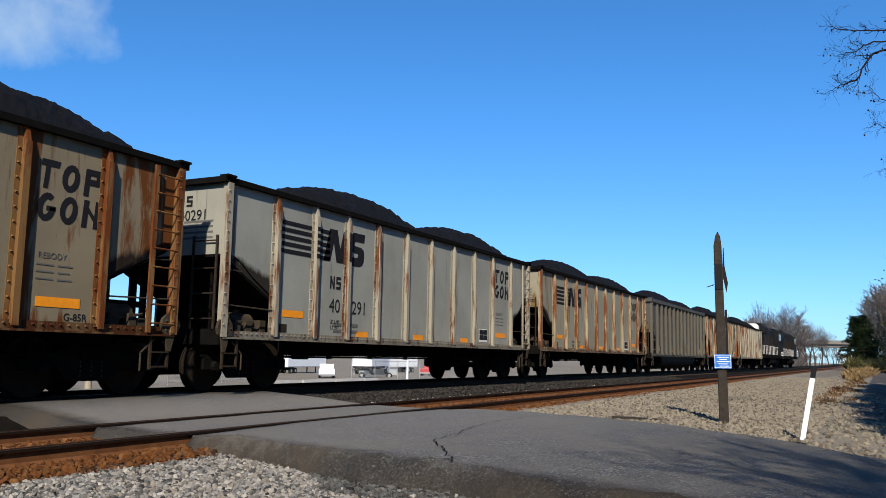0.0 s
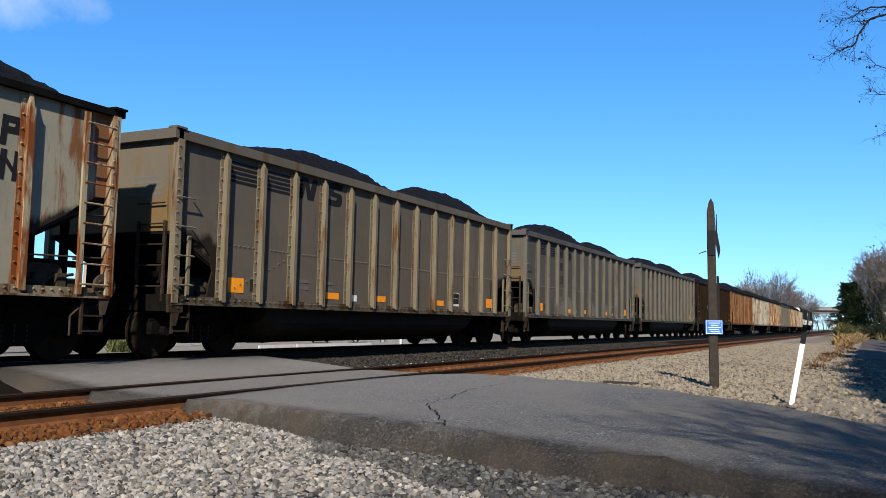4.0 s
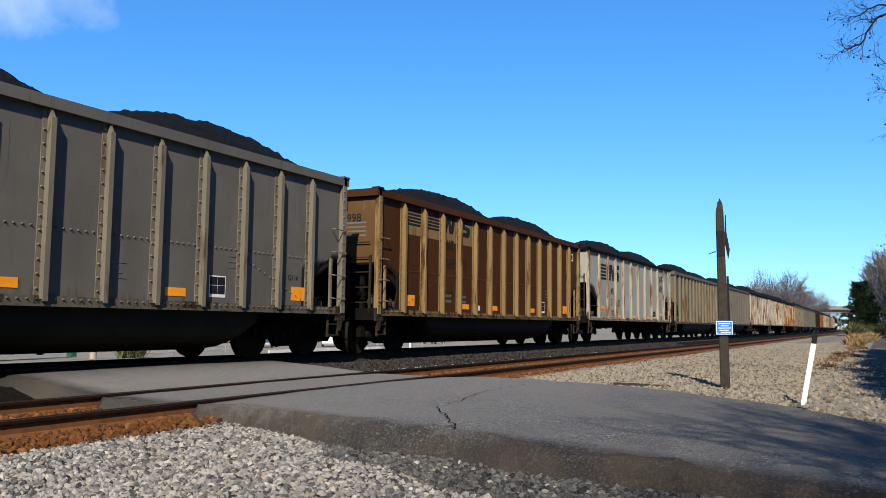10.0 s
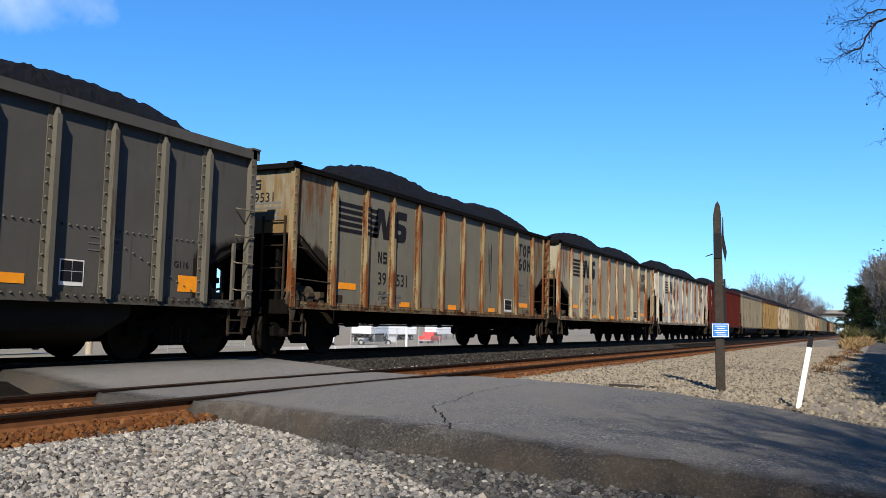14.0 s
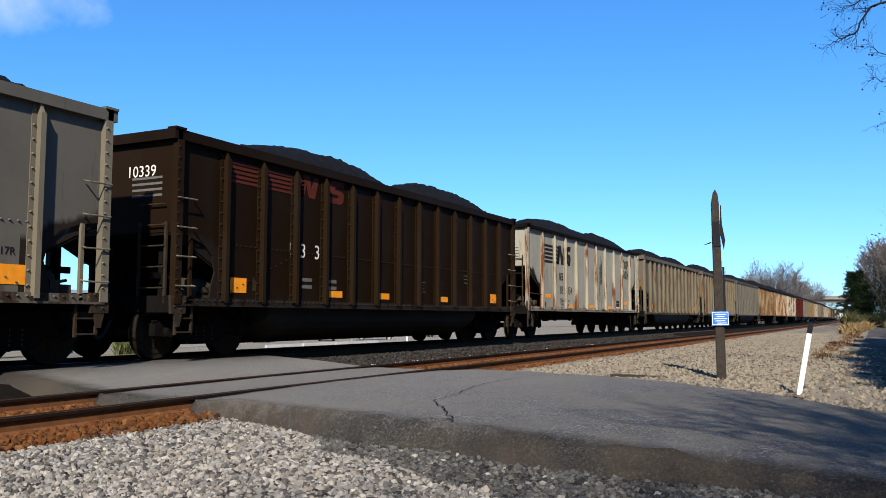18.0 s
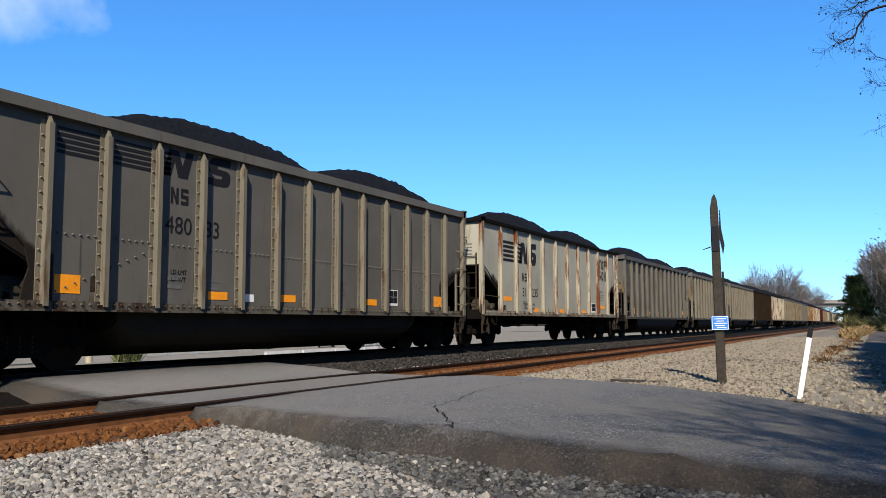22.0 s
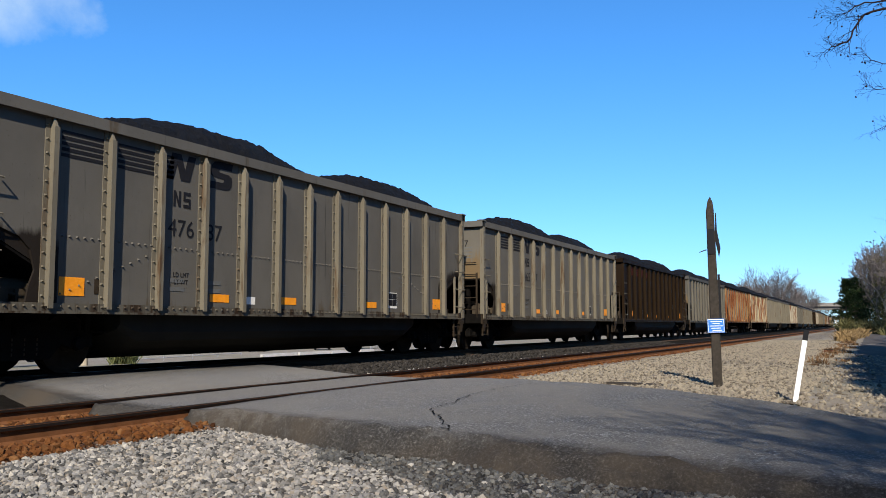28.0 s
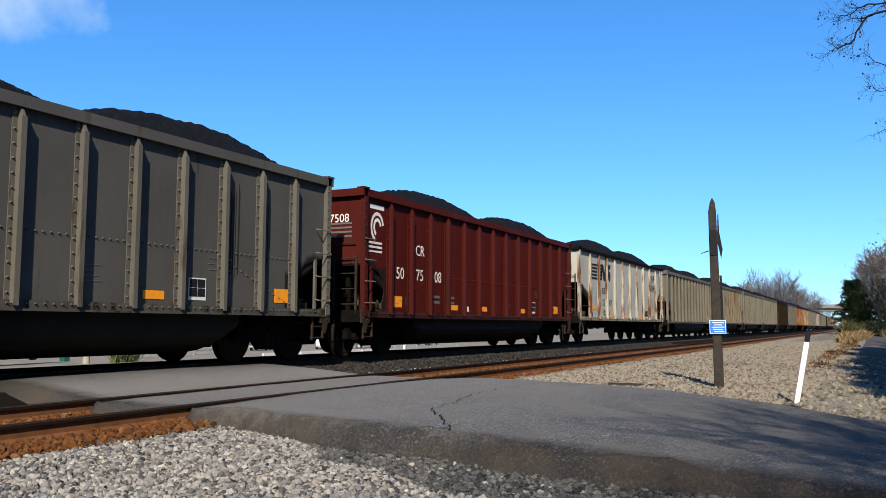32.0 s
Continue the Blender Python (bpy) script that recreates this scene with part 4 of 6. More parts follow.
    if tub:
        for sx in (-1, 1):
            for i in range(4):
                grab(car, *sorted((sx * (half + 0.02), sx * (half - 0.4))), -face - 0.03, 2.72 - i * 0.49, PAINT["grey_rib"])
            part("stanchion", Shape().box(*sorted((sx * (half - 0.36), sx * (half - 0.42))), -face - 0.03, -face + 0.02, sill, 2.08), white, car)
        s = Shape()
        for y in (-1.35, -0.75):
            s.box(-half - 0.06, -half - 0.02, y - 0.025, y + 0.025, sill, 2.3)
        for z in (1.2, 1.55, 1.9, 2.25, 2.6):
            s.tube((-half - 0.07, -1.35, z), (-half - 0.07, -0.75, z), 0.014, 0.014, 6)
        part("end_ladder", s, MAT["grimy"], car)
    else:
        ladder(car, half - 0.58, half - 0.06, -face - 0.09, sill, top - 0.15, 9, white, 0.045)
        s = Shape()
        for z in (1.3, 1.75, 2.2, 2.7):
            s.tube((-half - 0.06, -1.35, z), (-half - 0.06, -0.8, z), 0.014, 0.014, 6)
        for y in (-1.35, -0.8):
            s.box(-half - 0.06, -half - 0.03, y - 0.02, y + 0.02, 1.1, 2.8)
        part("end_ladder", s, MAT["grimy"], car)
    # reflective strips and small stencils on the near side
    y = -face - 0.004

    def plate(name, x0, x1, z0, z1, mat, label=""):
        return part(name, Shape().box(x0, x1, y - 0.003, y + 0.002, z0, z1), mat, car, label)

    marks = ((-5.74, 0.44, 1.16), (-2.6, 0.5, 1.14), (-0.58, 0.48, 1.14), (2.55, 0.46, 1.13), (5.88, 0.46, 1.15)) if tub else ((-5.3, 0.68, 1.42), (-2.73, 0.5, 1.08), (-0.08, 0.5, 1.09), (2.6, 0.48, 1.08), (5.2, 0.74, 1.3))
    for x, w, z in marks:
        plate("reflector", x - w / 2, x + w / 2, z, z + (0.27 if tub and abs(x) > 5 else 0.14), MAT["yellow"], "amber reflective strip")
    bx = 3.54 if tub else 3.9
    pw = 0.21 if tub else 0.29
    plate("data_panel", bx - pw, bx + pw, 1.14, 1.52, MAT["white"], "white-framed black consolidated stencil")
    for i, (u, v) in enumerate(((0, 0), (1, 0), (0, 1), (1, 1))):
        part("panel_cell", Shape().box(bx - pw + 0.02 + u * (pw - 0.015), bx - 0.005 + u * (pw - 0.015), y - 0.006, y - 0.002, 1.2 + v * 0.155, 1.345 + v * 0.155), MAT["black"], car)
    if tub:
        for x in (1.3, 2.2):
            for i in range(4):
                plate("stencil", x - 0.2, x + 0.2 - 0.07 * (i % 3), 1.36 + i * 0.08, 1.375 + i * 0.08, MAT["grey_mark"])
        plate("placard", -1.88, -1.62, 1.12, 1.26, MAT["white"], "small white placard")
    plate("card_holder", *((-5.34, -5.1, 1.2, 1.42) if tub else (-5.72, -5.48, 1.12, 1.28)), MAT["grimy"], "small rusty card holder")
    for i in range(4):
        x, z = (-3.7 + 0.62 * (i % 2), 1.17 + 0.14 * (i // 2)) if not tub else (-3.65 + 0.9 * (i % 2), 1.3 + 0.14 * (i // 2))
        plate("stencil", x - 0.17, x + 0.17, z, z + 0.07, MAT["grey_mark"], "")
    x = 5.1 if not tub else 4.1
    for i in range(3):
        plate("stencil", x - 0.3, x - 0.02, 1.68 + i * 0.1, 1.7 + i * 0.1, MAT["grey_mark"], "")
        plate("stencil", x + 0.05, x + 0.3 - 0.05 * (i % 2), 1.68 + i * 0.1, 1.7 + i * 0.1, MAT["grey_mark"], "")
    if not tub:
        lettering("stencil", "REBODY", 0.09, MAT["grey_mark"], car, x - 0.05, y - 0.002, 1.98)
    # end stencil
    e = Shape()
    for i in range(4):
        e.box(-half - 0.008, -half - 0.003, -1.2, -0.5, 2.75 + i * 0.1, 2.79 + i * 0.1)
    part("end_stencil", e, MAT["grey_mark"], car)
    return tagged(car, category="coal car", group="coal cars of the train")


def emblem(car, kind, mat):
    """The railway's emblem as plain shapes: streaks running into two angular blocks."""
    y = -FACE[kind] - 0.005

    def flat(name, outline):
        return part(name, Shape().prism(outline, y - 0.002, y + 0.002, xz), mat, car)

    if kind == "tub":
        z, h, n0, n1, s0, s1 = 3.17, 0.45, -3.97, -3.27, -2.92, -2.32
        bars = ((-6.0, -5.26), (-4.97, -4.2), (-4.02, -3.8))
    else:
        z, h, n0, n1, s0, s1 = 2.68, 0.7, -4.31, -3.34, -3.43, -2.71
        bars = ((-5.78, -4.73), (-4.58, -4.1))
    d = h * (0.93 if kind == "smooth" else 0.86) / 4.6
    for i in range(5):
        for x0, x1 in bars:
            flat("streak", [(x0, z + i * d), (x1, z + i * d), (x1 + 0.02, z + i * d + d * 0.6), (x0, z + i * d + d * 0.6)])
        if kind == "smooth":
            part("rib_streak", Shape().box(-4.702, -4.598, y - 0.112, y - 0.108, z + i * d, z + i * d + d * 0.6), mat, car)
    w = n1 - n0
    unit = ((0.0, 0), (0.25, 0), (0.37, 0.6), (0.5, 0), (0.8, 0), (1.0, 1), (0.75, 1), (0.63, 0.42), (0.5, 1), (0.2, 1))
    flat("emblem_block", [(n0 + u * w, z + v * h) for u, v in unit])
    w, lean = s1 - s0, 0.1
    unit = ((0.0, 0), (0.7, 0), (0.86, 0.05), (0.93, 0.17), (0.94, 0.36), (0.9, 0.5), (0.76, 0.58), (0.36, 0.61), (0.33, 0.66), (0.36, 0.72), (0.42, 0.745), (0.88, 0.745), (0.9, 1), (0.26, 1),
            (0.08, 0.95), (0.0, 0.83), (-0.03, 0.63), (0.02, 0.48), (0.16, 0.41), (0.56, 0.39), (0.59, 0.35), (0.58, 0.29), (0.52, 0.255), (0.01, 0.255))
    flat("emblem_block", [(s0 + (u + lean * v) * w, z - 0.01 + v * (h + 0.05)) for u, v in unit])
    if kind == "smooth":
        part("rib_streak", Shape().prism([(-3.492, z + 0.06), (-3.388, z + 0.04), (-3.388, z + 0.66), (-3.492, z + 0.7)], y - 0.112, y - 0.108, xz), mat, car)


def class_mark(car, mat):
    """The bold two-line class mark, as plain slanted blocks and rings."""
    y = -FACE["smooth"] - 0.005
    for r, z in enumerate((2.97, 2.5)):
        for k in range(3):
            x = 4.74 + k * 0.375
            w, h, b = 0.3, 0.41, 0.09
            s = Shape()
            if (r, k) in ((0, 1), (1, 0), (1, 1)):
                n = 14
                out = [(x + w / 2 + w / 2 * math.cos(a * math.tau / n) + 0.02 * math.sin(a * math.tau / n), z + h / 2 + h / 2 * math.sin(a * math.tau / n)) for a in range(n)]
                inn = [(x + w / 2 + (w / 2 - b) * math.cos(a * math.tau / n) + 0.02 * math.sin(a * math.tau / n), z + h / 2 + (h / 2 - b) * math.sin(a * math.tau / n)) for a in range(n)]
                for a in range(n):
                    c = (a + 1) % n
                    if (r, k) == (1, 0) and a in (0, 1):
                        continue
                    s.prism([out[a], out[c], inn[c], inn[a]], y - 0.002, y + 0.002, xz)
            if (r, k) == (1, 0):
                s.box(x + w * 0.5, x + w, y - 0.002, y + 0.002, z + h * 0.38, z + h * 0.54)
            if (r, k) in ((0, 1), (1, 0), (1, 1)):
                pass
            elif k == 0:
                s.prism([(x + 0.07, z), (x + 0.14, z), (x + 0.18, z + h), (x + 0.11, z + h)], y - 0.002, y + 0.002, xz).prism([(x + 0.02, z + h - b), (x + w + 0.01, z + h - b), (x + w + 0.03, z + h), (x + 0.03, z + h)], y - 0.003, y + 0.001, xz)
            else:
                s.prism([(x, z), (x + b, z), (x + b + 0.03, z + h), (x + 0.03, z + h)], y - 0.002, y + 0.002, xz).prism([(x + w - b, z + (h * 0.5 if r == 0 else 0)), (x + w, z + (h * 0.5 if r == 0 else 0)), (x + w + 0.03, z + h), (x + w - b + 0.03, z + h)], y - 0.002, y + 0.002, xz)
                s.prism([(x + 0.03, z + h - b), (x + w, z + (h - b if r == 0 else 0)), (x + w, z + (h if r == 0 else b)), (x + 0.03, z + h)], y - 0.003, y + 0.001, xz)
                if r == 0:
                    s.box(x + 0.03, x + w, y - 0.003, y + 0.001, z + h * 0.42, z + h * 0.42 + b)
            part("class_mark", s, mat, car)


PATTERN = {"smooth": hopper("smooth"), "tub": hopper("tub")}
TEXT = {
    "dun": "dun smooth-sided coal car grimed with soot, loaded with coal",
    "chalk": "chalk-white smooth-sided coal car with rusty ribs, loaded with coal",
    "white": "white-painted smooth-sided coal car with rust streaks, loaded with coal", "cream": "cream smooth-sided coal car with rusty ribs, loaded with coal", "rusty": "heavily rusted cream coal car loaded with coal", "burnt": "dark tan coal car rusted through its paint, loaded",
    "pale": "pale grey smooth-sided coal car heaped with coal", "grey": "grey riveted coal car with sooty drop tub, loaded", "warm": "tan-grey riveted coal car with stained ends, loaded",
    "dark": "dark grey riveted coal car with drop tub, loaded", "brown": "dark brown coal car with white numbers, loaded", "orange": "orange-brown riveted coal car with pale ribs, loaded", "red": "oxide-red riveted coal car with white lettering, loaded",
}
PAINTED = {"side_sheet", "stanchion", "end_sheet", "body", "rib", "corner_post", "gusset", "rivet_line", "ladder", "stile", "rung"}
FADED = simple("faded_red_stencil", (0.075, 0.016, 0.01), 0.7, 0, 0.3)
PALE = simple("pale_patch", (0.125, 0.112, 0.1), 0.75, 0, 0.3, 3.0)
SOOT = simple("soot_streak", (0.02, 0.019, 0.016), 0.9, 0, 0.4, 4.0)
BLUISH = simple("fresh_grey_patch", (0.27, 0.28, 0.3), 0.7, 0, 0.12, 2.0)
PATCHES = {
    7: [(3.24, 4.38, 1.55, 2.3, MAT["black"]), (1.89, 3.06, 1.1, 2.0, MAT["black"]), (0.56, 1.72, 1.1, 2.25, MAT["black"]), (-0.3, 0.4, 1.42, 1.85, MAT["black"]), (-2.0, -1.2, 1.26, 1.5, MAT["black"]), (-0.62, -0.55, 1.8, 3.2, SOOT), (-0.47, -0.41, 2.0, 3.3, SOOT), (-0.32, -0.25, 1.9, 3.1, SOOT)],
    8: [(-5.08, -4.2, 1.06, 1.75, PALE), (-4.05, -3.17, 1.06, 1.8, PALE), (-3.02, -2.14, 1.06, 1.72, PALE), (-1.98, -1.1, 1.06, 1.65, PALE), (-0.95, -0.08, 1.06, 1.6, PALE)],
    3: [(-4.05, -3.17, 1.06, 1.7, PALE), (-3.02, -2.14, 1.06, 1.75, PALE), (0.1, 0.95, 1.06, 1.6, PALE), (2.15, 3.0, 1.06, 1.62, PALE)],
    14: [(-5.82, -4.75, 1.1, 1.97, BLUISH), (-3.34, -2.27, 1.1, 1.72, BLUISH), (-2.06, -0.92, 1.1, 1.96, BLUISH), (-0.72, 0.38, 1.1, 2.0, BLUISH), (0.58, 1.25, 1.1, 1.95, BLUISH), (1.91, 3.06, 1.1, 1.74, BLUISH), (3.26, 4.37, 1.1, 1.72, BLUISH)],
    10: [(-1.95, -0.75, 1.4, 2.1, BLUISH)], 23: [(-6.05, -5.3, 1.1, 1.7, PALE)], 27: [(0.75, 0.9, 1.9, 3.35, SOOT), (-4.95, -4.82, 1.5, 3.3, SOOT), (-3.3, -3.18, 1.3, 2.5, SOOT)],
    22: [(-0.95, -0.2, 1.3, 3.4, SOOT)], 38: [(4.25, 4.6, 1.2, 3.4, SOOT), (5.25, 5.5, 1.6, 3.3, SOOT)], 20: [(1.0, 1.5, 1.1, 3.4, SOOT)], 16: [(2.3, 2.55, 1.3, 3.3, SOOT)],
}
CARS = []
for n, kind, paint, number in CONSIST:
    car = copy_thing(PATTERN[kind], pose(0, 0, 0))
    tagged(car, TEXT[paint])
    for o in car.children_recursive:
        stem = o.name.split(".")[0]
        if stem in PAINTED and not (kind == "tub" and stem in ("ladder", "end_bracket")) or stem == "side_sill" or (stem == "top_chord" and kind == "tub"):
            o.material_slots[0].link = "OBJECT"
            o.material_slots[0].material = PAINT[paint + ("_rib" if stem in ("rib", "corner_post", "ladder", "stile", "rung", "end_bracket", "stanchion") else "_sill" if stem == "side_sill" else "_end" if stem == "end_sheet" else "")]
    top, half = (3.85, 7.37) if kind == "tub" else (3.85, 7.4)
    part("coal_load", coal_mesh(half - 0.05, 1.41, top - 0.12, n + 20, 0.78 if kind == "tub" else 0.86, n in (0, 16, 20)), MAT["coal"], car, "heaped black coal")
    ink = MAT["white"] if paint in ("brown", "red") else MAT["black"]
    if paint == "brown":
        for o in [o for o in car.children if o.name.split(".")[0] in ("data_panel", "panel_cell", "placard")]:
            bpy.data.objects.remove(o)
    if paint == "orange":
        f = Shape()
        for x0, x1, z0, z1 in ((6.36, 6.82, 3.16, 3.185), (6.36, 6.82, 3.4, 3.425), (6.36, 6.385, 3.185, 3.4), (6.795, 6.82, 3.185, 3.4)):
            f.box(x0, x1, -FACE[kind] - 0.006, -FACE[kind] - 0.003, z0, z1)
        part("white_outline", f, MAT["white"], car)
        for x0, x1 in ((-6.05, -5.26), (-5.0, -4.2), (-3.98, -3.2), (-2.98, -2.16)):
            part("emblem_panel", Shape().box(x0, x1, -FACE[kind] - 0.003, -FACE[kind], 2.93, 3.52), PAINT["orange_rib"], car, "tan panel behind the emblem")
    if paint != "red":
        emblem(car, kind, FADED if paint == "brown" else ink)
    for x0, x1, z0, z1, mat in PATCHES.get(n, ()):
        rng = random.Random(n * 31 + int(x0 * 10))
        face = -FACE[kind]
        if mat is SOOT:
            # runs of soot, thin and of uneven length
            for i in range(max(1, round((x1 - x0) / 0.07))):
                a = x0 + 0.07 * i + rng.uniform(0, 0.02)
                b = a + rng.uniform(0.02, 0.06)
                za, zb = z0 + rng.uniform(0, 0.45) * (z1 - z0), z1 - rng.uniform(0, 0.2) * (z1 - z0)
                part("soot_run", Shape().prism([(a, za), (b - 0.01, za + 0.1), (b, zb - 0.15), (a + 0.01, zb)], face - 0.0035, face, xz), mat, car)
            continue
        k = 10
        bow = 0.3 if mat is PALE else 0.1 if mat is BLUISH else 0.04
        top_edge = []
        for i in range(k + 1):
            u = 2 * i / k - 1
            top_edge.append((x1 + (x0 - x1) * i / k, z1 - bow * u * u + rng.uniform(-0.02, 0.02)))
        part("paint_patch", Shape().prism([(x0, z0), (x1, z0)] + top_edge, face - 0.0035, face, xz), mat, car, "uneven patch of different paint")
    if kind == "smooth":
        class_mark(car, ink)
    if number:
        y = -FACE[kind] - 0.006
        a, b, z = (-3.84, -2.87, 1.6) if kind == "smooth" else (-3.58, -2.78, 2.22) if paint != "red" else (-5.62, -4.6, 1.86)
        if paint == "brown":
            a, b, z = -4.0, -3.2, 1.92
        cut = 2 if kind == "smooth" else len(number) - 2
        if paint == "red":
            for k in range(3):
                lettering("number", number[2 * k:2 * k + 2], 0.3, ink, car, -5.62 + 1.02 * k, y, z)
        else:
            lettering("number", number[:cut], 0.3, ink, car, a, y, z)
            lettering("number", number[cut:], 0.3, ink, car, b, y, z)
        if paint not in ("brown", "red"):
            x, w, h, g = a - 0.2, 0.17, 0.27, z + 0.5
            part("initial_mark", Shape().prism([(x, g), (x + 0.045, g), (x + 0.05, g + 0.17), (x + 0.12, g), (x + w, g), (x + w, g + h), (x + w - 0.045, g + h), (x + w - 0.05, g + 0.1), (x + 0.05, g + h), (x, g + h)], y - 0.002, y, xz), ink, car)
            x, q = x + 0.23, h / 5
            part("initial_mark", Shape().prism([(x, g), (x + w, g), (x + w, g + 3 * q), (x + 0.045, g + 3 * q), (x + 0.045, g + 4 * q), (x + w, g + 4 * q), (x + w, g + h), (x, g + h), (x, g + 2 * q), (x + w - 0.045, g + 2 * q), (x + w - 0.045, g + q), (x, g + q)], y - 0.002, y, xz), ink, car)
            for text, dz in (("LD LMT", 0.12), ("LT WT", 0.0)):
                lettering("weight_stencil", text, 0.08, ink, car, a + 0.02, y, z - 0.36 + dz if kind == "smooth" else 1.42 + dz)
        end = lettering("end_number", number, 0.2, ink, car, 0, 0, 0)
        end.matrix_basis = pose(-7.415 if kind == "smooth" else -7.385, -0.72, 3.1, 90, 0, -90)
        if paint not in ("brown", "red"):
            ex = -7.415 if kind == "smooth" else -7.385
            back = lambda u, v, h: (h, -0.34 - u, 3.36 + v)
            part("end_initial", Shape().prism([(0, 0), (0.04, 0), (0.045, 0.13), (0.1, 0), (0.14, 0), (0.14, 0.2), (0.1, 0.2), (0.095, 0.07), (0.04, 0.2), (0, 0.2)], ex - 0.002, ex + 0.002, back), ink, car)
            part("end_initial", Shape().prism([(0.2, 0), (0.34, 0), (0.34, 0.12), (0.24, 0.12), (0.24, 0.16), (0.34, 0.16), (0.34, 0.2), (0.2, 0.2), (0.2, 0.08), (0.3, 0.08), (0.3, 0.04), (0.2, 0.04)], ex - 0.002, ex + 0.002, back), ink, car)
    if n in CODES:
        lettering("class_code", CODES[n], 0.11, ink, car, 5.5 if kind == "smooth" else 5.7, -FACE[kind] - 0.006, 1.12 if kind == "smooth" else 1.55)
    if paint == "red":
        y = -FACE[kind] - 0.006
        pts = [(-6.72 + 0.3 * math.cos(a), 3.02 + 0.36 * math.sin(a)) for a in np.linspace(0.2, 4.3, 14)]
        for d in (0.0, 0.12):
            s = Shape()
            k = 1 - d / 0.3
            for p, q in zip(pts, pts[1:]):
                mid = lambda w, r: (-6.72 + (w[0] + 6.72) * r, 3.02 + (w[1] - 3.02) * r)
                s.prism([mid(p, k), mid(q, k), mid(q, k - 0.22), mid(p, k - 0.22)], y - 0.002, y, xz)
            part("wheel_emblem", s, ink, car, "white curved emblem")
        for k in range(3):
            part("emblem_bar", Shape().box(-7.1, -6.5, y - 0.002, y, 2.62 - k * 0.1, 2.67 - k * 0.1), ink, car)
        for text, x in (("C", -4.7), ("R", -4.47)):
            lettering("initial_mark", text, 0.28, ink, car, x, y, 2.5)
        part("name_bar", Shape().box(-7.05, -6.42, y - 0.002, y, 3.44, 3.54), ink, car)
    CARS.append((n, car))
for p in PATTERN.values():
    for o in [*p.children_recursive, p]:
        bpy.data.objects.remove(o)
WHEELS = [o for _, c in CARS for o in c.children_recursive if o.name.split(".")[0] == "wheelset"]


def engine():
    """A road diesel: cab, long hood, walkway, tank, six-wheel trucks."""
    e = new("diesel_locomotive")
    blk = PAINT["black"]
    part("frame", Shape().box(-10.6, 10.6, -1.5, 1.5, 1.15, 1.5, 0.1), MAT["dark"], e)
    part("long_hood", Shape().prism([(-0.95, 1.5), (0.95, 1.5), (0.95, 4.25), (0.7, 4.5), (-0.7, 4.5), (-0.95, 4.25)], -9.6, 5.2, yz), blk, e)
    part("radiator", Shape().prism([(-1.45, 3.7), (1.45, 3.7), (1.45, 4.3), (1.1, 4.7), (-1.1, 4.7), (-1.45, 4.3)], -9.3, -5.6, yz), blk, e, "flared radiator wings")
    cab = part("cab", Shape().prism([(-1.5, 1.5), (1.5, 1.5), (1.5, 4.2), (1.0, 4.65), (-1.0, 4.65), (-1.5, 4.2)], 5.2, 8.2, yz), blk, e)
    for x in (5.6, 6.9):
        part("window", Shape().box(x, x + 0.9, -1.52, -1.49, 3.2, 4.0), MAT["glass"], cab)
    part("nose", Shape().prism([(-1.2, 1.5), (1.2, 1.5), (1.1, 3.2), (-1.1, 3.2)], 8.2, 10.0, yz), blk, e)
    part("fuel_tank", Shape().prism([(-1.4, 1.15), (1.4, 1.15), (1.4, 0.6), (1.0, 0.3), (-1.0, 0.3), (-1.4, 0.6)], -3.2, 3.2, yz), MAT["dark"], e)
    for x in (-9.0, -4.5, -1.0, 2.5):
        part("side_door", Shape().box(x, x + 2.2, -0.975, -0.95, 1.9, 3.6), MAT["grimy"], e)
    for i in range(5):
        part("white_band", Shape().box(-10.66, -10.6, -1.4, 1.4, 1.2 + i * 0.16, 1.28 + i * 0.16), MAT["white"], e)
    part("rear_hood", Shape().prism([(-1.0, 3.75), (1.0, 3.75), (1.0, 4.35), (0.75, 4.62), (-0.75, 4.62), (-1.0, 4.35)], -10.0, -9.35, yz), MAT["white"], e, "white upper end of the hood")
    part("white_panel", Shape().box(-9.64, -9.605, -0.8, 0.8, 1.9, 4.1), MAT["white"], e, "white striped rear panel")
    r = Shape().tube((-10.4, -1.45, 2.4), (5.2, -1.45, 2.4), 0.02, 0.02, 6)
    for k in range(12):
        r.tube((-10.4 + k * 1.42, -1.45, 1.5), (-10.4 + k * 1.42, -1.45, 2.4), 0.02, 0.02, 6)
    part("handrail", r, MAT["white"], e)
    for tx in (-7.0, 7.0):
        t = Shape().prism([(-2.4, 0.5), (-2.2, 0.95), (2.2, 0.95), (2.4, 0.5), (1.9, 0.4), (-1.9, 0.4)], -1.12, -0.98, xz).prism([(-2.4, 0.5), (-2.2, 0.95), (2.2, 0.95), (2.4, 0.5), (1.9, 0.4), (-1.9, 0.4)], 0.98, 1.12, xz)
        tr = part("truck", t, MAT["dark"], e, at=pose(tx, 0, 0))
        for k in (-1.9, 0, 1.9):
            w = Shape()
            for sy in (-0.8, 0.8):
                w.tube((0, sy - 0.06, 0), (0, sy + 0.06, 0), 0.51, 0.51, 20)
            w.tube((0, -1.0, 0), (0, 1.0, 0), 0.1, 0.1, 8)
            ob = part("wheelset", w, MAT["wheel"], tr)
            ob.matrix_parent_inverse = pose(k, 0, 0.51)
            WHEELS.append(ob)
    return tagged(e, "black diesel locomotive with white stripes hauling the train", "locomotive", "locomotives of the train")


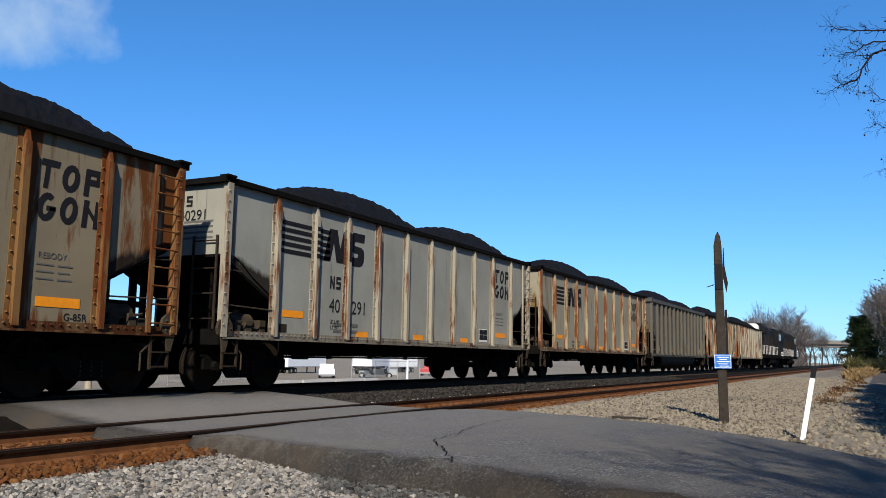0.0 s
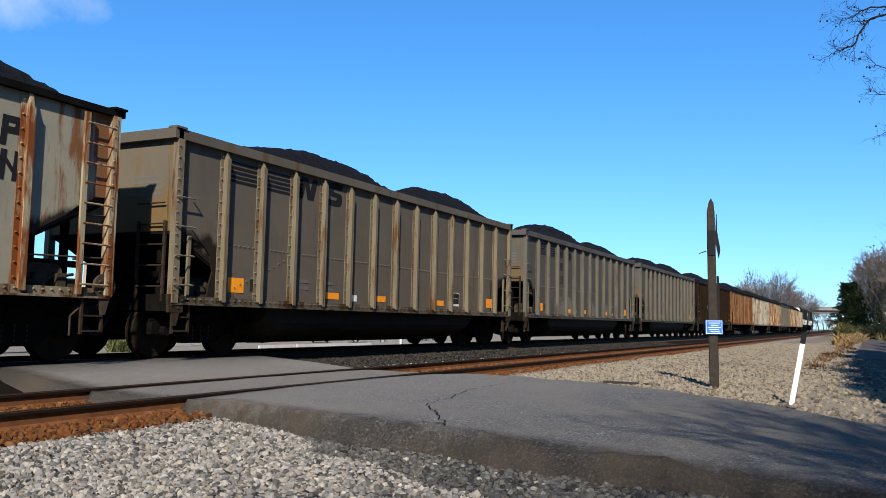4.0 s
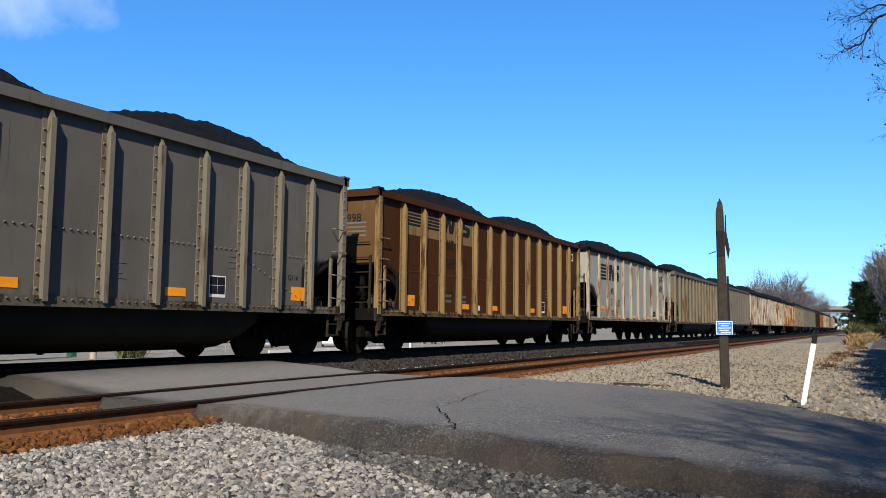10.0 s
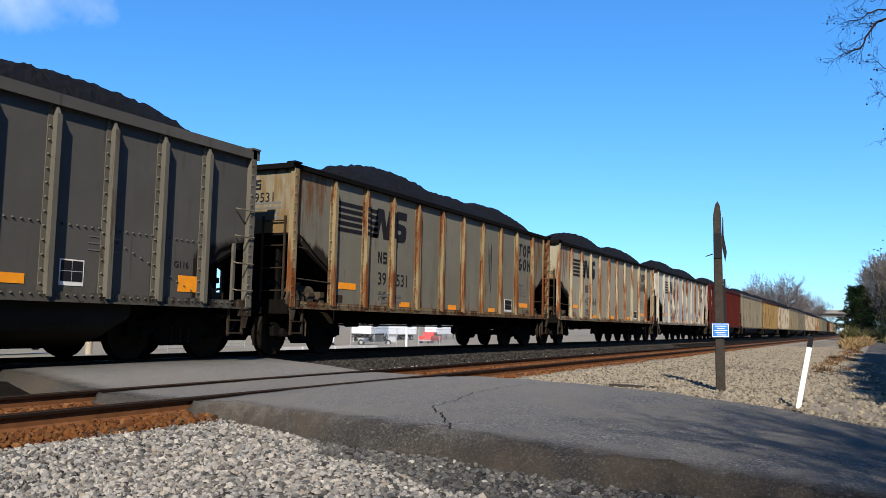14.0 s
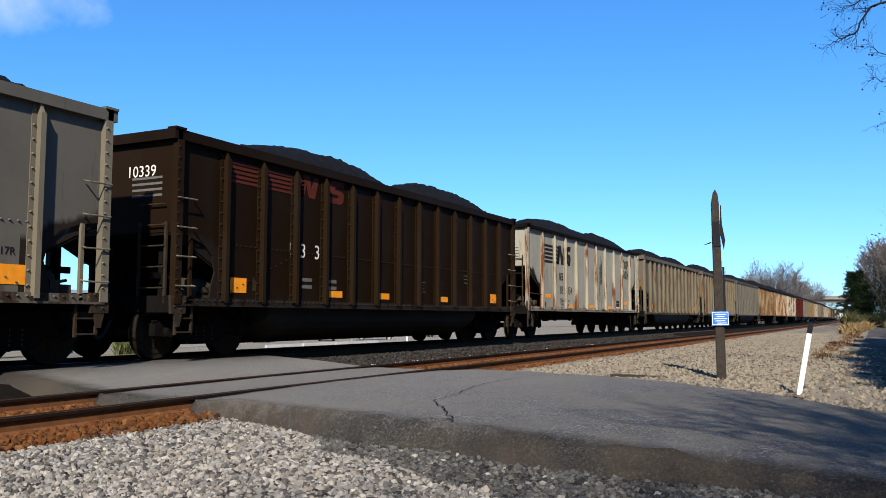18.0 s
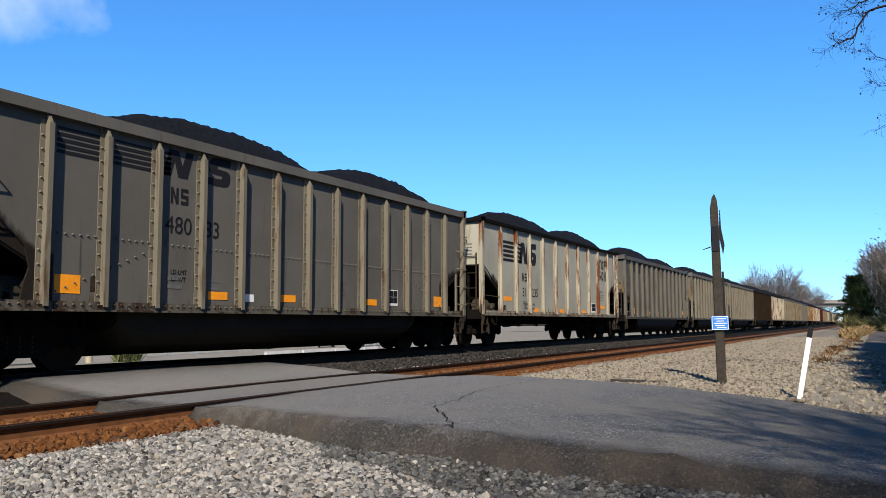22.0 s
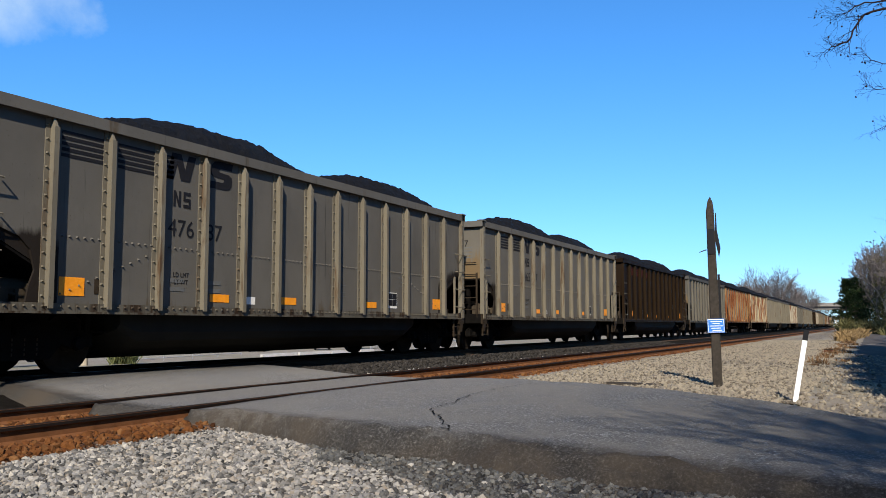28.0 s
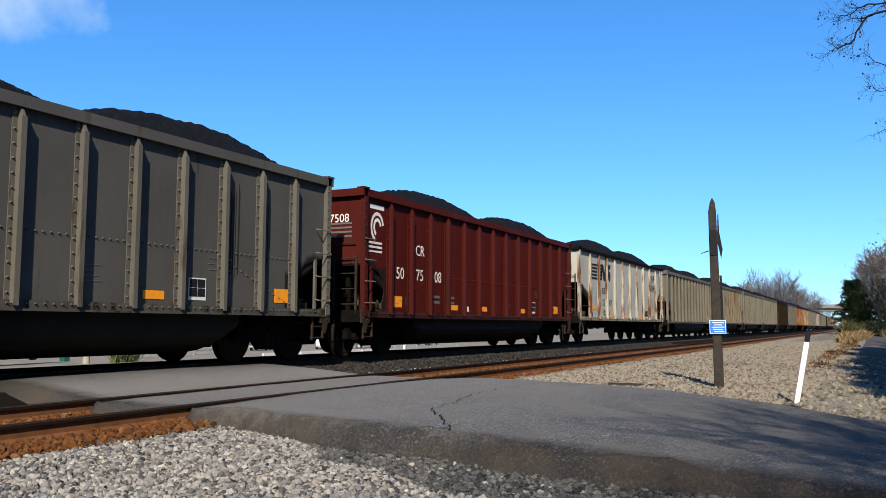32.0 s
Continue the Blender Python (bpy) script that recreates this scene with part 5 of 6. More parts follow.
ENGINES = [engine()]
ENGINES.append(copy_thing(ENGINES[0], pose(0, 0, 0)))
WHEELS += [o for o in ENGINES[1].children_recursive if o.name.split(".")[0] == "wheelset"]

# how far the front end of the leading counted car has come, by time
TRAVEL = [(0.0, 10.49), (1.0, 30.5), (2.0, 50.37), (3.0, 70.25), (4.5, 99.7), (6.0, 128.95), (7.0, 149.12), (8.0, 169.05), (9.0, 188.86), (10.0, 208.46), (11.0, 228.11), (12.0, 247.5), (13.0, 266.72), (14.0, 285.7), (15.5, 314.85), (17.0, 344.01), (18.0, 363.1), (19.0, 382.4), (20.0, 401.53), (21.0, 420.65), (22.0, 440.1), (23.0, 458.85), (24.0, 477.6), (25.0, 496.52), (26.5, 524.85), (28.0, 553.05), (29.0, 571.65), (30.0, 590.12), (31.0, 608.49), (32.0, 626.97)]


def on_track(s):
    """The pose of a vehicle whose middle stands s along the main track."""
    return pose(s, MAIN_Y + bend(s), MAIN_Z, 0, 0, swing(s))


def motions():
    for n, car in CARS:
        walk(car, [(t, on_track(s + CENTRE[n])) for t, s in TRAVEL])
    for k, e in enumerate(ENGINES):
        walk(e, [(t, on_track(s + CENTRE[-5] + 19.6 + k * 22.4)) for t, s in TRAVEL])
    # every wheelset turns with the way run
    ts, ss = zip(*TRAVEL)
    spin = [(f / FPS, pose(0, 0, 0, 0, math.degrees(float(np.interp(f / FPS, ts, ss)) / 0.457) % 360.0, 0)) for f in range(int(32 * FPS) + 1)]
    walk(WHEELS[0], spin)
    lead = WHEELS[0].animation_data
    for w in WHEELS[1:]:
        w.rotation_mode = "QUATERNION"
        d = w.animation_data_create()
        d.action, d.action_slot = lead.action, lead.action_slot


# ---- stones ----
def band(x0, x1, y0, y1, height, follow=False):
    def spots(rng, n):
        x, y = rng.uniform(x0, x1, n), rng.uniform(y0, y1, n)
        if follow:
            x = x0 + (x1 - x0) * rng.random(n) ** 1.7
        return np.array([(a, b + (bend(a) if follow else 0), height(a, b)) for a, b in zip(x, y)])
    return spots


def bed_height(x, y):
    return float(np.interp(y, [5.2, 6.25, 6.45, 9.0, 9.5, 10.3, 13.2, 14.0], [-0.46, -0.42, -0.35, -0.345, -0.34, -0.2, -0.2, -0.6]))


def shoulder_height(x, y):
    return max(ground_height(x, y), float(np.interp(y, [1.9, 3.2, 5.2, 6.05], [-0.33, -0.27, -0.3, -0.37])))


def soiled(x, y):
    """Where the crushed stone is dirty, next to the road."""
    return road_toe(y) - x < 1.75 - 0.45 * max(0.0, y - 1.2) + 0.5 * noise.noise(Vector((x * 1.2, y * 1.2, 8.0)))


def chosen(spots, dirty):
    def kept(rng, n):
        p = spots(rng, n)
        return p[np.array([soiled(a, b) == dirty or rng.random() < (0.3 if dirty else 0.025) for a, b, _ in p])]
    return kept


def beside_road(spots):
    def kept(rng, n):
        p = spots(rng, n)
        return p[np.array([a < road_toe(b) + 0.12 + 0.06 * math.sin(b * 3) or a > road_right(b) - 0.1 for a, b, _ in p])]
    return kept


# dark sheet below the stones; the shade of their gaps is its colour
bed = sheet("gravel_bed", [-1.5 + 0.3 * k for k in range(31)], [0.0 + 0.25 * k for k in range(26)], lambda x, y: ground_height(x, y) + 0.006 - 0.05 * max(0.0, 0.3 - x) + rough(x, y, 0.7, 0.02), MAT["gravel"])
tagged(bed, "dark sheet painting the shade between the crushed stones", "gravel", kind="structure")
NEAR_GRAVEL = beside_road(band(1.5, 7.25, 0.2, 6.5, lambda x, y: ground_height(x, y)))
scatter("dirty_gravel", 40000, chosen(NEAR_GRAVEL, True), 0.01, 0.03, MAT["soiled"], "dark dirty crushed stone along the road edge", "gravel", 16, 0.18)
scatter("gravel", 46000, chosen(NEAR_GRAVEL, False), 0.011, 0.033, MAT["loose"], "loose grey crushed stone beside the road", "gravel", 5, 0.18)
scatter("gravel_fringe", 7000, lambda rng, n: np.array([(x, y, ground_height(x, y)) for x, y in zip(1.5 - 2.2 * np.abs(rng.normal(0, 1, n)), rng.uniform(0.0, 6.4, n))]), 0.013, 0.042, MAT["loose"], "thinning crushed stone on bare earth", "gravel", 15)
scatter("rusty_stones", 4200, band(2.0, 7.25, 6.35, 9.3, bed_height), 0.02, 0.045, MAT["loose_rusty"], "rust-stained ballast between the rails", "ballast stones", 6)
scatter("shoulder_stones", 36000, beside_road(band(12.2, 62.0, 0.9, 6.1, shoulder_height, True)), 0.012, 0.036, MAT["loose_warm"], "tan broken ballast on the track shoulder", "ballast stones", 7)
scatter("bed_stones", 7000, band(14.0, 60.0, 6.0, 9.3, bed_height, True), 0.022, 0.05, MAT["loose_rusty"], "rust-coloured ballast along the siding", "ballast stones", 8)
scatter("main_stones", 9000, band(13.9, 48.0, 9.55, 11.0, lambda x, y: bed_height(x, y) + 0.012, True), 0.02, 0.045, MAT["oily"], "dark ballast beside the main rail", "ballast stones", 14)
scatter("between_stones", 1500, band(13.9, 34.0, 9.05, 9.6, lambda x, y: bed_height(x, y) + 0.01, True), 0.018, 0.04, MAT["loose"], "pale stones between the two tracks", "ballast stones", 9)


scatter("verge_stones", 3600, beside_road(band(12.0, 34.0, -2.6, 1.0, ground_height, True)), 0.014, 0.045, MAT["loose_warm"], "scattered stones in the dirt of the verge", "stones", 12)


# ---- trackside things ----
def crossing_post():
    p = new("crossing_post")
    p.matrix_basis = pose(14.7, 2.3, -0.29, 0, 0, 9) @ pose(0, 0, 0, -0.9, 0, 0)
    s = Shape()
    prof = [(0.0, 0.078), (1.2, 0.075), (2.4, 0.068), (2.93, 0.064)]
    for (z0, a), (z1, b) in zip(prof, prof[1:]):
        o0 = [(a, a * 0.8), (a * 0.8, a), (-a * 0.8, a), (-a, a * 0.8), (-a, -a * 0.8), (-a * 0.8, -a), (a * 0.8, -a), (a, -a * 0.8)]
        o1 = [(u * b / a, v * b / a) for u, v in o0]
        s.add([(u, v, z0 - (0.3 if z0 == 0 else 0)) for u, v in o0] + [(u, v, z1) for u, v in o1], [(i, (i + 1) % 8, 8 + (i + 1) % 8, 8 + i) for i in range(8)])
    s.prism([(-0.064, 2.93), (0.064, 2.93), (0.03, 3.1), (-0.01, 3.17), (-0.05, 3.08)], -0.058, 0.058, yz)
    part("post", s, MAT["wood"], p)
    b = Shape().prism([(-0.085, 2.9), (-0.06, 2.45), (-0.115, 2.14), (-0.145, 2.3), (-0.1, 2.6), (-0.098, 2.9)], 0.02, 0.05, yz)
    part("crossbuck_blade", b, MAT["black"], p, "edge-on dark warning board")
    part("side_board", Shape().box(0.0, 0.06, -0.112, -0.075, 1.1, 1.86), MAT["black"], p)
    # thin black plate stands in for the board's shadow on the post
    part("mounting_plate", Shape().box(-0.084, -0.07, -0.058, 0.058, 2.2, 2.62), MAT["black"], p, "dark patch painting the warning board's shadow on the post")
    part("bolt", Shape().tube((0, 0.08, 2.28), (0, 0.2, 2.24), 0.01, 0.006, 6), MAT["grimy"], p)
    sign = part("sign", Shape().box(-0.112, -0.1, -0.15, 0.12, 0.89, 1.12, 0.004), MAT["blue"], p, "small blue notice with white lines")
    edge = Shape()
    for y0, y1, z0, z1 in ((-0.143, 0.113, 0.898, 0.906), (-0.143, 0.113, 1.104, 1.112), (-0.143, -0.136, 0.906, 1.104), (0.106, 0.113, 0.906, 1.104)):
        edge.box(-0.115, -0.112, y0, y1, z0, z1)
    part("border", edge, MAT["plastic"], sign)
    for i, (a, b) in enumerate(((-0.11, 0.07), (-0.08, 0.04), (-0.12, 0.08), (-0.09, 0.06), (-0.11, 0.04))):
        part("text_bar", Shape().box(-0.116, -0.112, a, b, 1.068 - i * 0.036, 1.079 - i * 0.036), MAT["plastic"], sign)
    return tagged(p, "weathered grey wooden crossing post with a small blue sign", "crossing post")


crossing_post()


def marker(x, y, z, lean, h, wide, label):
    p = new("marker_post")
    p.matrix_basis = pose(x, y, z, 0, 0, 0) @ pose(0, 0, 0, lean, 0, 0)
    part("stake", Shape().prism([(-wide, -0.012), (wide, -0.012), (wide * 0.8, 0.014), (0, 0.022), (-wide * 0.8, 0.014)], -0.2, h * 0.85, lambda a, b, c: (b, a, c)), MAT["plastic"], p)
    part("cap", Shape().prism([(-wide * 1.06, -0.016), (wide * 1.06, -0.016), (wide * 0.86, 0.02), (0, 0.028), (-wide * 0.86, 0.02)], h * 0.85, h, lambda a, b, c: (b, a, c)), MAT["black"], p, "black cap")
    return tagged(p, label, "marker post")


marker(12.6, 0.955, -0.29, 10.3, 0.965, 0.032, "leaning white plastic marker post with black top")
marker(150.0, 4.9, -0.3, 0.0, 2.1, 0.16, "upright white trackside post far down the line")

box = new("junction_box")
box.matrix_basis = pose(35.0, 1.45, -0.42)
part("case", Shape().box(-0.12, 0.12, -0.14, 0.14, 0.0, 0.22, 0.01), simple("rust_brown_box", (0.09, 0.03, 0.02), 0.8), box)
part("lid", Shape().box(-0.14, 0.14, -0.16, 0.16, 0.22, 0.25, 0.01), MAT["grimy"], box)
tagged(box, "small rust-brown metal box in dry grass", "box")

tie = tagged(new("old_tie", Shape().prism([(-0.52, -0.04), (-0.2, -0.09), (0.1, -0.1), (0.4, -0.11), (0.44, -0.03), (0.42, 0.1), (0.12, 0.12), (-0.24, 0.08)], -0.1, 0.055).mesh("old_tie", MAT["wood"])), "dark split wooden tie lying at the road edge", "railway tie")
tie.matrix_basis = pose(14.2, 3.5, -0.295, 3, 2.5, -78)


# ---- trees ----
def bare_tree(height, seed, spread=0.55, depth=5, trunk_share=0.32, droop=0.0, least=0.0):
    """Trunk and limbs as tapered tubes, ending in many fine twigs."""
    rng = random.Random(seed)
    big, fine = Shape(), Shape()

    def grow(p, way, length, r, level):
        steps = 3 if level < 2 else 2
        for k in range(steps):
            q = p + way * (length / steps)
            r1 = r * (0.86 if level else 0.9)
            (big if level < 2 else fine).tube(p, q, max(r, least), max(r1, least), 7 if level == 0 else 5 if level < 2 else 3)
            p, r = q, r1
            way = (way + Vector((rng.uniform(-1, 1), rng.uniform(-1, 1), rng.uniform(-0.5, 0.8) - droop * level)) * 0.16).normalized()
            if level and level < depth and k < steps - 1:
                side(p, way, length, r, level)
        if level < depth:
            for _ in range(3 if level < 3 else 2):
                side(p, way, length, r, level)

    def side(p, way, length, r, level):
        u = way.orthogonal().normalized()
        u.rotate(Matrix.Rotation(rng.uniform(0, math.tau), 3, way))
        d = (way + u * rng.uniform(spread * 0.7, spread * 1.7) + Vector((0, 0, 0.14))).normalized()
        grow(p.copy(), d, length * rng.uniform(0.58, 0.8), r * rng.uniform(0.5, 0.68), level + 1)

    grow(Vector((0, 0, -0.2)), Vector((0, 0, 1)), height * trunk_share, height * 0.016, 0)
    return big, fine


def tree_thing(name, shapes, mats, label, m, group=""):
    t = new(name)
    for (n, s), mat in zip(shapes, mats):
        part(n, s, mat, t)
    t.matrix_basis = m
    return tagged(t, label, "tree", group)


def scaled(x, y, z, k, turn):
    return pose(x, y, z, 0, 0, turn) @ Matrix.Scale(k, 4)


BARE = []
for seed in (11, 12, 13):
    a, b = bare_tree(10.0, seed)
    BARE.append(tree_thing("bare_tree", (("trunk", a), ("crown", b)), (MAT["bark"], MAT["twig"]), "leafless winter tree with fine grey-brown twigs", pose(0, 0, 0), "bare trees"))

FAR = []
for seed in (21, 22, 23):
    a, b = bare_tree(10.0, seed, 0.5, 5, 0.26, 0.0, 0.013)
    FAR.append(tree_thing("bare_tree", (("trunk", a), ("crown", b)), (MAT["bark"], MAT["haze_wood"]), "leafless grey-brown tree in the far wood", pose(0, 0, 0), "bare trees"))


def ivy(height, seed):
    """Small olive leaves climbing trunk and limbs."""
    rng = random.Random(seed)
    s = Shape()
    for _ in range(900):
        z = height * rng.random() ** 1.2 * 0.85
        r = rng.gauss(0, 0.5 + 0.1 * z)
        a = rng.uniform(0, math.tau)
        c = Vector((math.cos(a) * r, math.sin(a) * r, z))
        d = Vector((rng.gauss(0, 1), rng.gauss(0, 1), rng.gauss(0, 0.6))).normalized() * rng.uniform(0.1, 0.24)
        w = d.orthogonal().normalized() * 0.09
        s.add([c - w, c + d * 0.5 + w, c + d, c + d * 0.5 - w], [(0, 1, 2, 3)])
    return s


IVY = []
for seed in (31, 32):
    a, b = bare_tree(10.0, seed, 0.42, 5, 0.3, 0.0, 0.02)
    IVY.append(tree_thing("ivied_tree", (("trunk", a), ("crown", b), ("foliage", ivy(10.0, seed))), (MAT["pale_bark"], MAT["haze_wood"], MAT["leaf"]), "tall bare tree wrapped in olive climbers", pose(0, 0, 0), "ivied trees"))


def pine(height, seed):
    rng = random.Random(seed)
    trunk, crown = Shape(), Shape()
    trunk.tube((0, 0, -0.2), (0.1, 0, height * 0.97), height * 0.018, 0.03, 8)
    z = height * 0.18
    while z < height * 0.98:
        reach = height * 0.26 * (1 - (z / height) ** 1.7) * rng.uniform(0.7, 1.15) + 0.25
        for _ in range(4):
            a = rng.uniform(0, math.tau)
            tip = Vector((math.cos(a) * reach, math.sin(a) * reach, z + reach * rng.uniform(-0.15, 0.35)))
            trunk.tube((0.05, 0, z), tip, 0.05, 0.015, 4)
            for k in range(9):
                c = Vector((0, 0, z)).lerp(tip, rng.uniform(0.35, 1.05)) + Vector((rng.gauss(0, 0.2), rng.gauss(0, 0.2), rng.gauss(0, 0.16)))
                for _ in range(7):
                    d = Vector((rng.gauss(0, 1), rng.gauss(0, 1), rng.gauss(0.2, 0.7))).normalized() * rng.uniform(0.25, 0.5)
                    s = d.orthogonal().normalized() * 0.07
                    crown.add([c - s, c + s, c + d + s * 0.3, c + d - s * 0.3], [(0, 1, 2, 3)])
        z += height * 0.035
    return trunk, crown


a, b = pine(10.0, 4)
PINE = tree_thing("pine_tree", (("trunk", a), ("crown", b)), (MAT["bark"], MAT["needles"]), "dark green pine with dense needles", pose(0, 0, 0), "pines")


def plant(src, spots):
    rng = random.Random(31)
    for x, y, k in spots:
        copy_thing(src[rng.randrange(len(src))], scaled(x, y, ground_height(x, y) - 0.05, k, rng.uniform(0, 360)))


# woods beyond the train, and along the service road
rng = random.Random(77)
plant(FAR, [(x, 0.094 * x + dy, k * 0.9) for x, dy, k in ((205, 0, 2.3), (222, 2, 2.5), (214, -2, 2.0), (240, 1, 2.2))])
plant(FAR, [(x, x * (s - 0.014) + 3, k * 1.55) for x, s, k in ((190, 0.125, 0.95), (200, 0.135, 1.0), (215, 0.112, 1.05), (235, 0.12, 1.1), (255, 0.083, 1.2), (262, 0.072, 1.15), (270, 0.064, 1.05), (290, 0.07, 1.2), (285, 0.058, 0.95), (300, 0.052, 0.85), (310, 0.047, 0.7), (245, 0.1, 1.15), (280, 0.09, 1.2), (262, 0.105, 1.0), (196, 0.128, 1.1), (208, 0.138, 1.15), (226, 0.13, 1.2), (238, 0.122, 1.15), (250, 0.132, 1.3), (232, 0.115, 1.2))])
plant(FAR, [(x, x * s + 6, rng.uniform(1.2, 1.8)) for x, s in ((rng.uniform(210, 330), rng.uniform(0.045, 0.13)) for _ in range(26))])
plant(FAR, [(rng.uniform(1040, 1110), rng.uniform(18, 80), rng.uniform(1.7, 2.2)) for _ in range(18)])
plant(FAR, [(x, 11.8 + bend(x) - rng.uniform(11, 17), rng.uniform(0.8, 1.2)) for x in (rng.uniform(420, 900) for _ in range(14))])
plant([PINE], [(130, 2.9, 0.76), (136, 1.9, 0.8), (141, 1.4, 0.78)])
plant(IVY, [(135, -1.2, 1.35), (142, -1.8, 1.5), (152, -0.8, 1.4), (128, -2.4, 1.5), (165, 0.9, 0.9), (178, 1.6, 0.95)])
plant(IVY, [(165, -1.2, 1.0), (150, -2.6, 1.2), (144, -1.6, 1.0), (156, -3.2, 1.5), (136, -3.0, 1.3), (122, -4.2, 1.4), (180, -1.2, 1.2), (146, -4.4, 1.6), (126, -5.0, 1.6), (110, -5.2, 1.4)])
plant(BARE, [(92, -4.6, 1.2), (80, -5.0, 1.15), (66, -5.0, 1.2), (54, -5.2, 1.1), (44, -5.6, 1.15), (35, -5.4, 1.0), (27, -5.8, 1.1)])
# the shady side: a belt of pines and bare trees behind the viewer
plant([PINE], [(110, -5.5, 1.2), (73, -7.0, 1.1), (56, -7.0, 1.15), (46, -6.4, 1.1), (38, -5.6, 1.05), (4, -5.8, 0.95), (-2.0, -7.3, 0.95), (-9, -8.6, 1.1), (-30, -17.0, 1.2), (-18, -16.0, 1.2), (-40, -13.0, 1.2), (-8, -14.0, 1.2)])
plant(BARE, [(-2.8, -2.2, 0.85), (-3.9, -2.0, 1.0), (-2.2, -3.4, 0.9), (1.7, -2.7, 1.0)])
plant(FAR, [(0.3, -2.9, 1.0), (2.9, -3.4, 0.95)])
plant([PINE], [(-7.5, -6.4, 1.0)] + [(9.0 + 2.4 * k, -4.4 - 0.25 * (k % 2) + 0.03 * k, 0.84 + 0.04 * (k % 3)) for k in range(13)])
plant(BARE, [(-4.6, -3.0, 1.15), (-5.6, -4.4, 1.2)])
plant(FAR, [(-11.5, -8.3, 1.9), (-14.5, -9.4, 2.0), (-8.6, -7.7, 1.7)])
plant(BARE, [(-8.5, -4.2, 1.0), (-13.0, -6.2, 1.25), (-5.0, -6.6, 1.05), (-18.0, -7.5, 1.35), (-1.0, -6.2, 1.0), (-16.0, -4.6, 1.15), (5.0, -6.0, 0.95), (-11.0, -8.4, 1.3)])


DARK_TWIG = simple("dark_wet_bark", (0.022, 0.016, 0.017), 0.95, 0, 0.3, 3.0)


def sweetgum():
    """The tree whose lower limbs hang into view, with seed balls."""
    rng = random.Random(8)
    big, fine = Shape(), Shape()
    big.tube((0, 0, -0.2), (0.1, 0.1, 4.5), 0.2, 0.15, 10).tube((0.1, 0.1, 4.5), (0.0, 0.2, 9.0), 0.15, 0.06, 8)

    def limb(pts, r):
        pts = [Vector(p) for p in pts]
        k = 6
        ext = [pts[0] * 2 - pts[1], *pts, pts[-1] * 2 - pts[-2]]
        path = []
        for a, b, c, d in zip(ext, ext[1:], ext[2:], ext[3:]):
            for u in (i / k for i in range(k)):
                path.append(0.5 * (2 * b + (c - a) * u + (2 * a - 5 * b + 4 * c - d) * u ** 2 + (3 * b - a - 3 * c + d) * u ** 3))
        path.append(pts[-1])
        for i in range(1, len(path) - 1):
            path[i] += Vector((rng.gauss(0, 0.01), rng.gauss(0, 0.01), rng.gauss(0, 0.012)))
        for i, (a, b) in enumerate(zip(path, path[1:])):
            ra, rb = r * (1 - i / len(path)) + 0.003, r * (1 - (i + 1) / len(path)) + 0.003
            big.tube(a, b, ra, rb, 6)
            if i > 4:
                for _ in range(2):
                    twig(b, (b - a).normalized(), rng.uniform(0.1, 0.34), max(0.0028, rb * 0.45), 0)

    def twig(p, way, length, r, level):
        u = Vector((rng.gauss(0, 0.5), rng.gauss(0, 1), rng.gauss(-0.1, 1))).normalized()
        d = (way * 0.9 + u * rng.uniform(0.4, 1.0)).normalized()
        for _ in range(4):
            q = p + d * (length / 4)
            fine.tube(p, q, r, r * 0.85, 3)
            p, r = q, r * 0.85
            d = (d + Vector((rng.gauss(0, 0.25), rng.gauss(0, 0.25), rng.gauss(0.03, 0.25)))).normalized()
            if level < 2 and rng.random() < 0.4:
                twig(p, d, length * 0.55, max(0.0022, r * 0.75), level + 1)
        if rng.random() < 0.05:
            ball = [(0.003, -0.02), (0.01, -0.025), (0.015, -0.034), (0.015, -0.042), (0.01, -0.05), (0.002, -0.054)]
            for (r0, z0), (r1, z1) in zip(ball, ball[1:]):
                fine.tube(p + Vector((0, 0, z0)), p + Vector((0, 0, z1)), r0, r1, 7)

    limb([(0, 0.1, 4.6), (0, 2.0, 6.3), (0, 3.55, 6.6), (0, 3.92, 6.17), (0, 4.12, 6.1), (0, 4.36, 6.0)], 0.026)
    limb([(0, 0.1, 5.2), (0.2, 2.2, 6.6), (0.2, 3.55, 6.85), (0.2, 3.95, 6.72), (0.2, 4.2, 6.7)], 0.02)
    limb([(0, 0.1, 5.8), (-0.2, 2.2, 6.7), (-0.2, 3.55, 6.9), (-0.2, 4.0, 6.98), (-0.2, 4.36, 7.1)], 0.02)
    limb([(0, 0.1, 4.2), (0.1, 2.0, 5.4), (0.1, 3.4, 5.7), (0.1, 3.75, 5.95)], 0.012)
    limb([(0, 0.1, 3.8), (0.3, 2.0, 4.9), (0.3, 3.4, 5.3), (0.3, 3.7, 5.4)], 0.01)
    limb([(0, 0.1, 3.2), (0.2, 1.9, 4.3), (0.2, 3.1, 4.7), (0.2, 3.5, 4.6)], 0.01)
    t = tree_thing("sweetgum_tree", (("trunk", big), ("crown", fine)), (DARK_TWIG, DARK_TWIG), "leafless sweetgum with hanging seed balls", pose(16.0, -3.8, -0.5))


sweetgum()
for o in [x for s in (*BARE, *FAR, *IVY, PINE) for x in (*s.children_recursive, s)]:
    bpy.data.objects.remove(o)


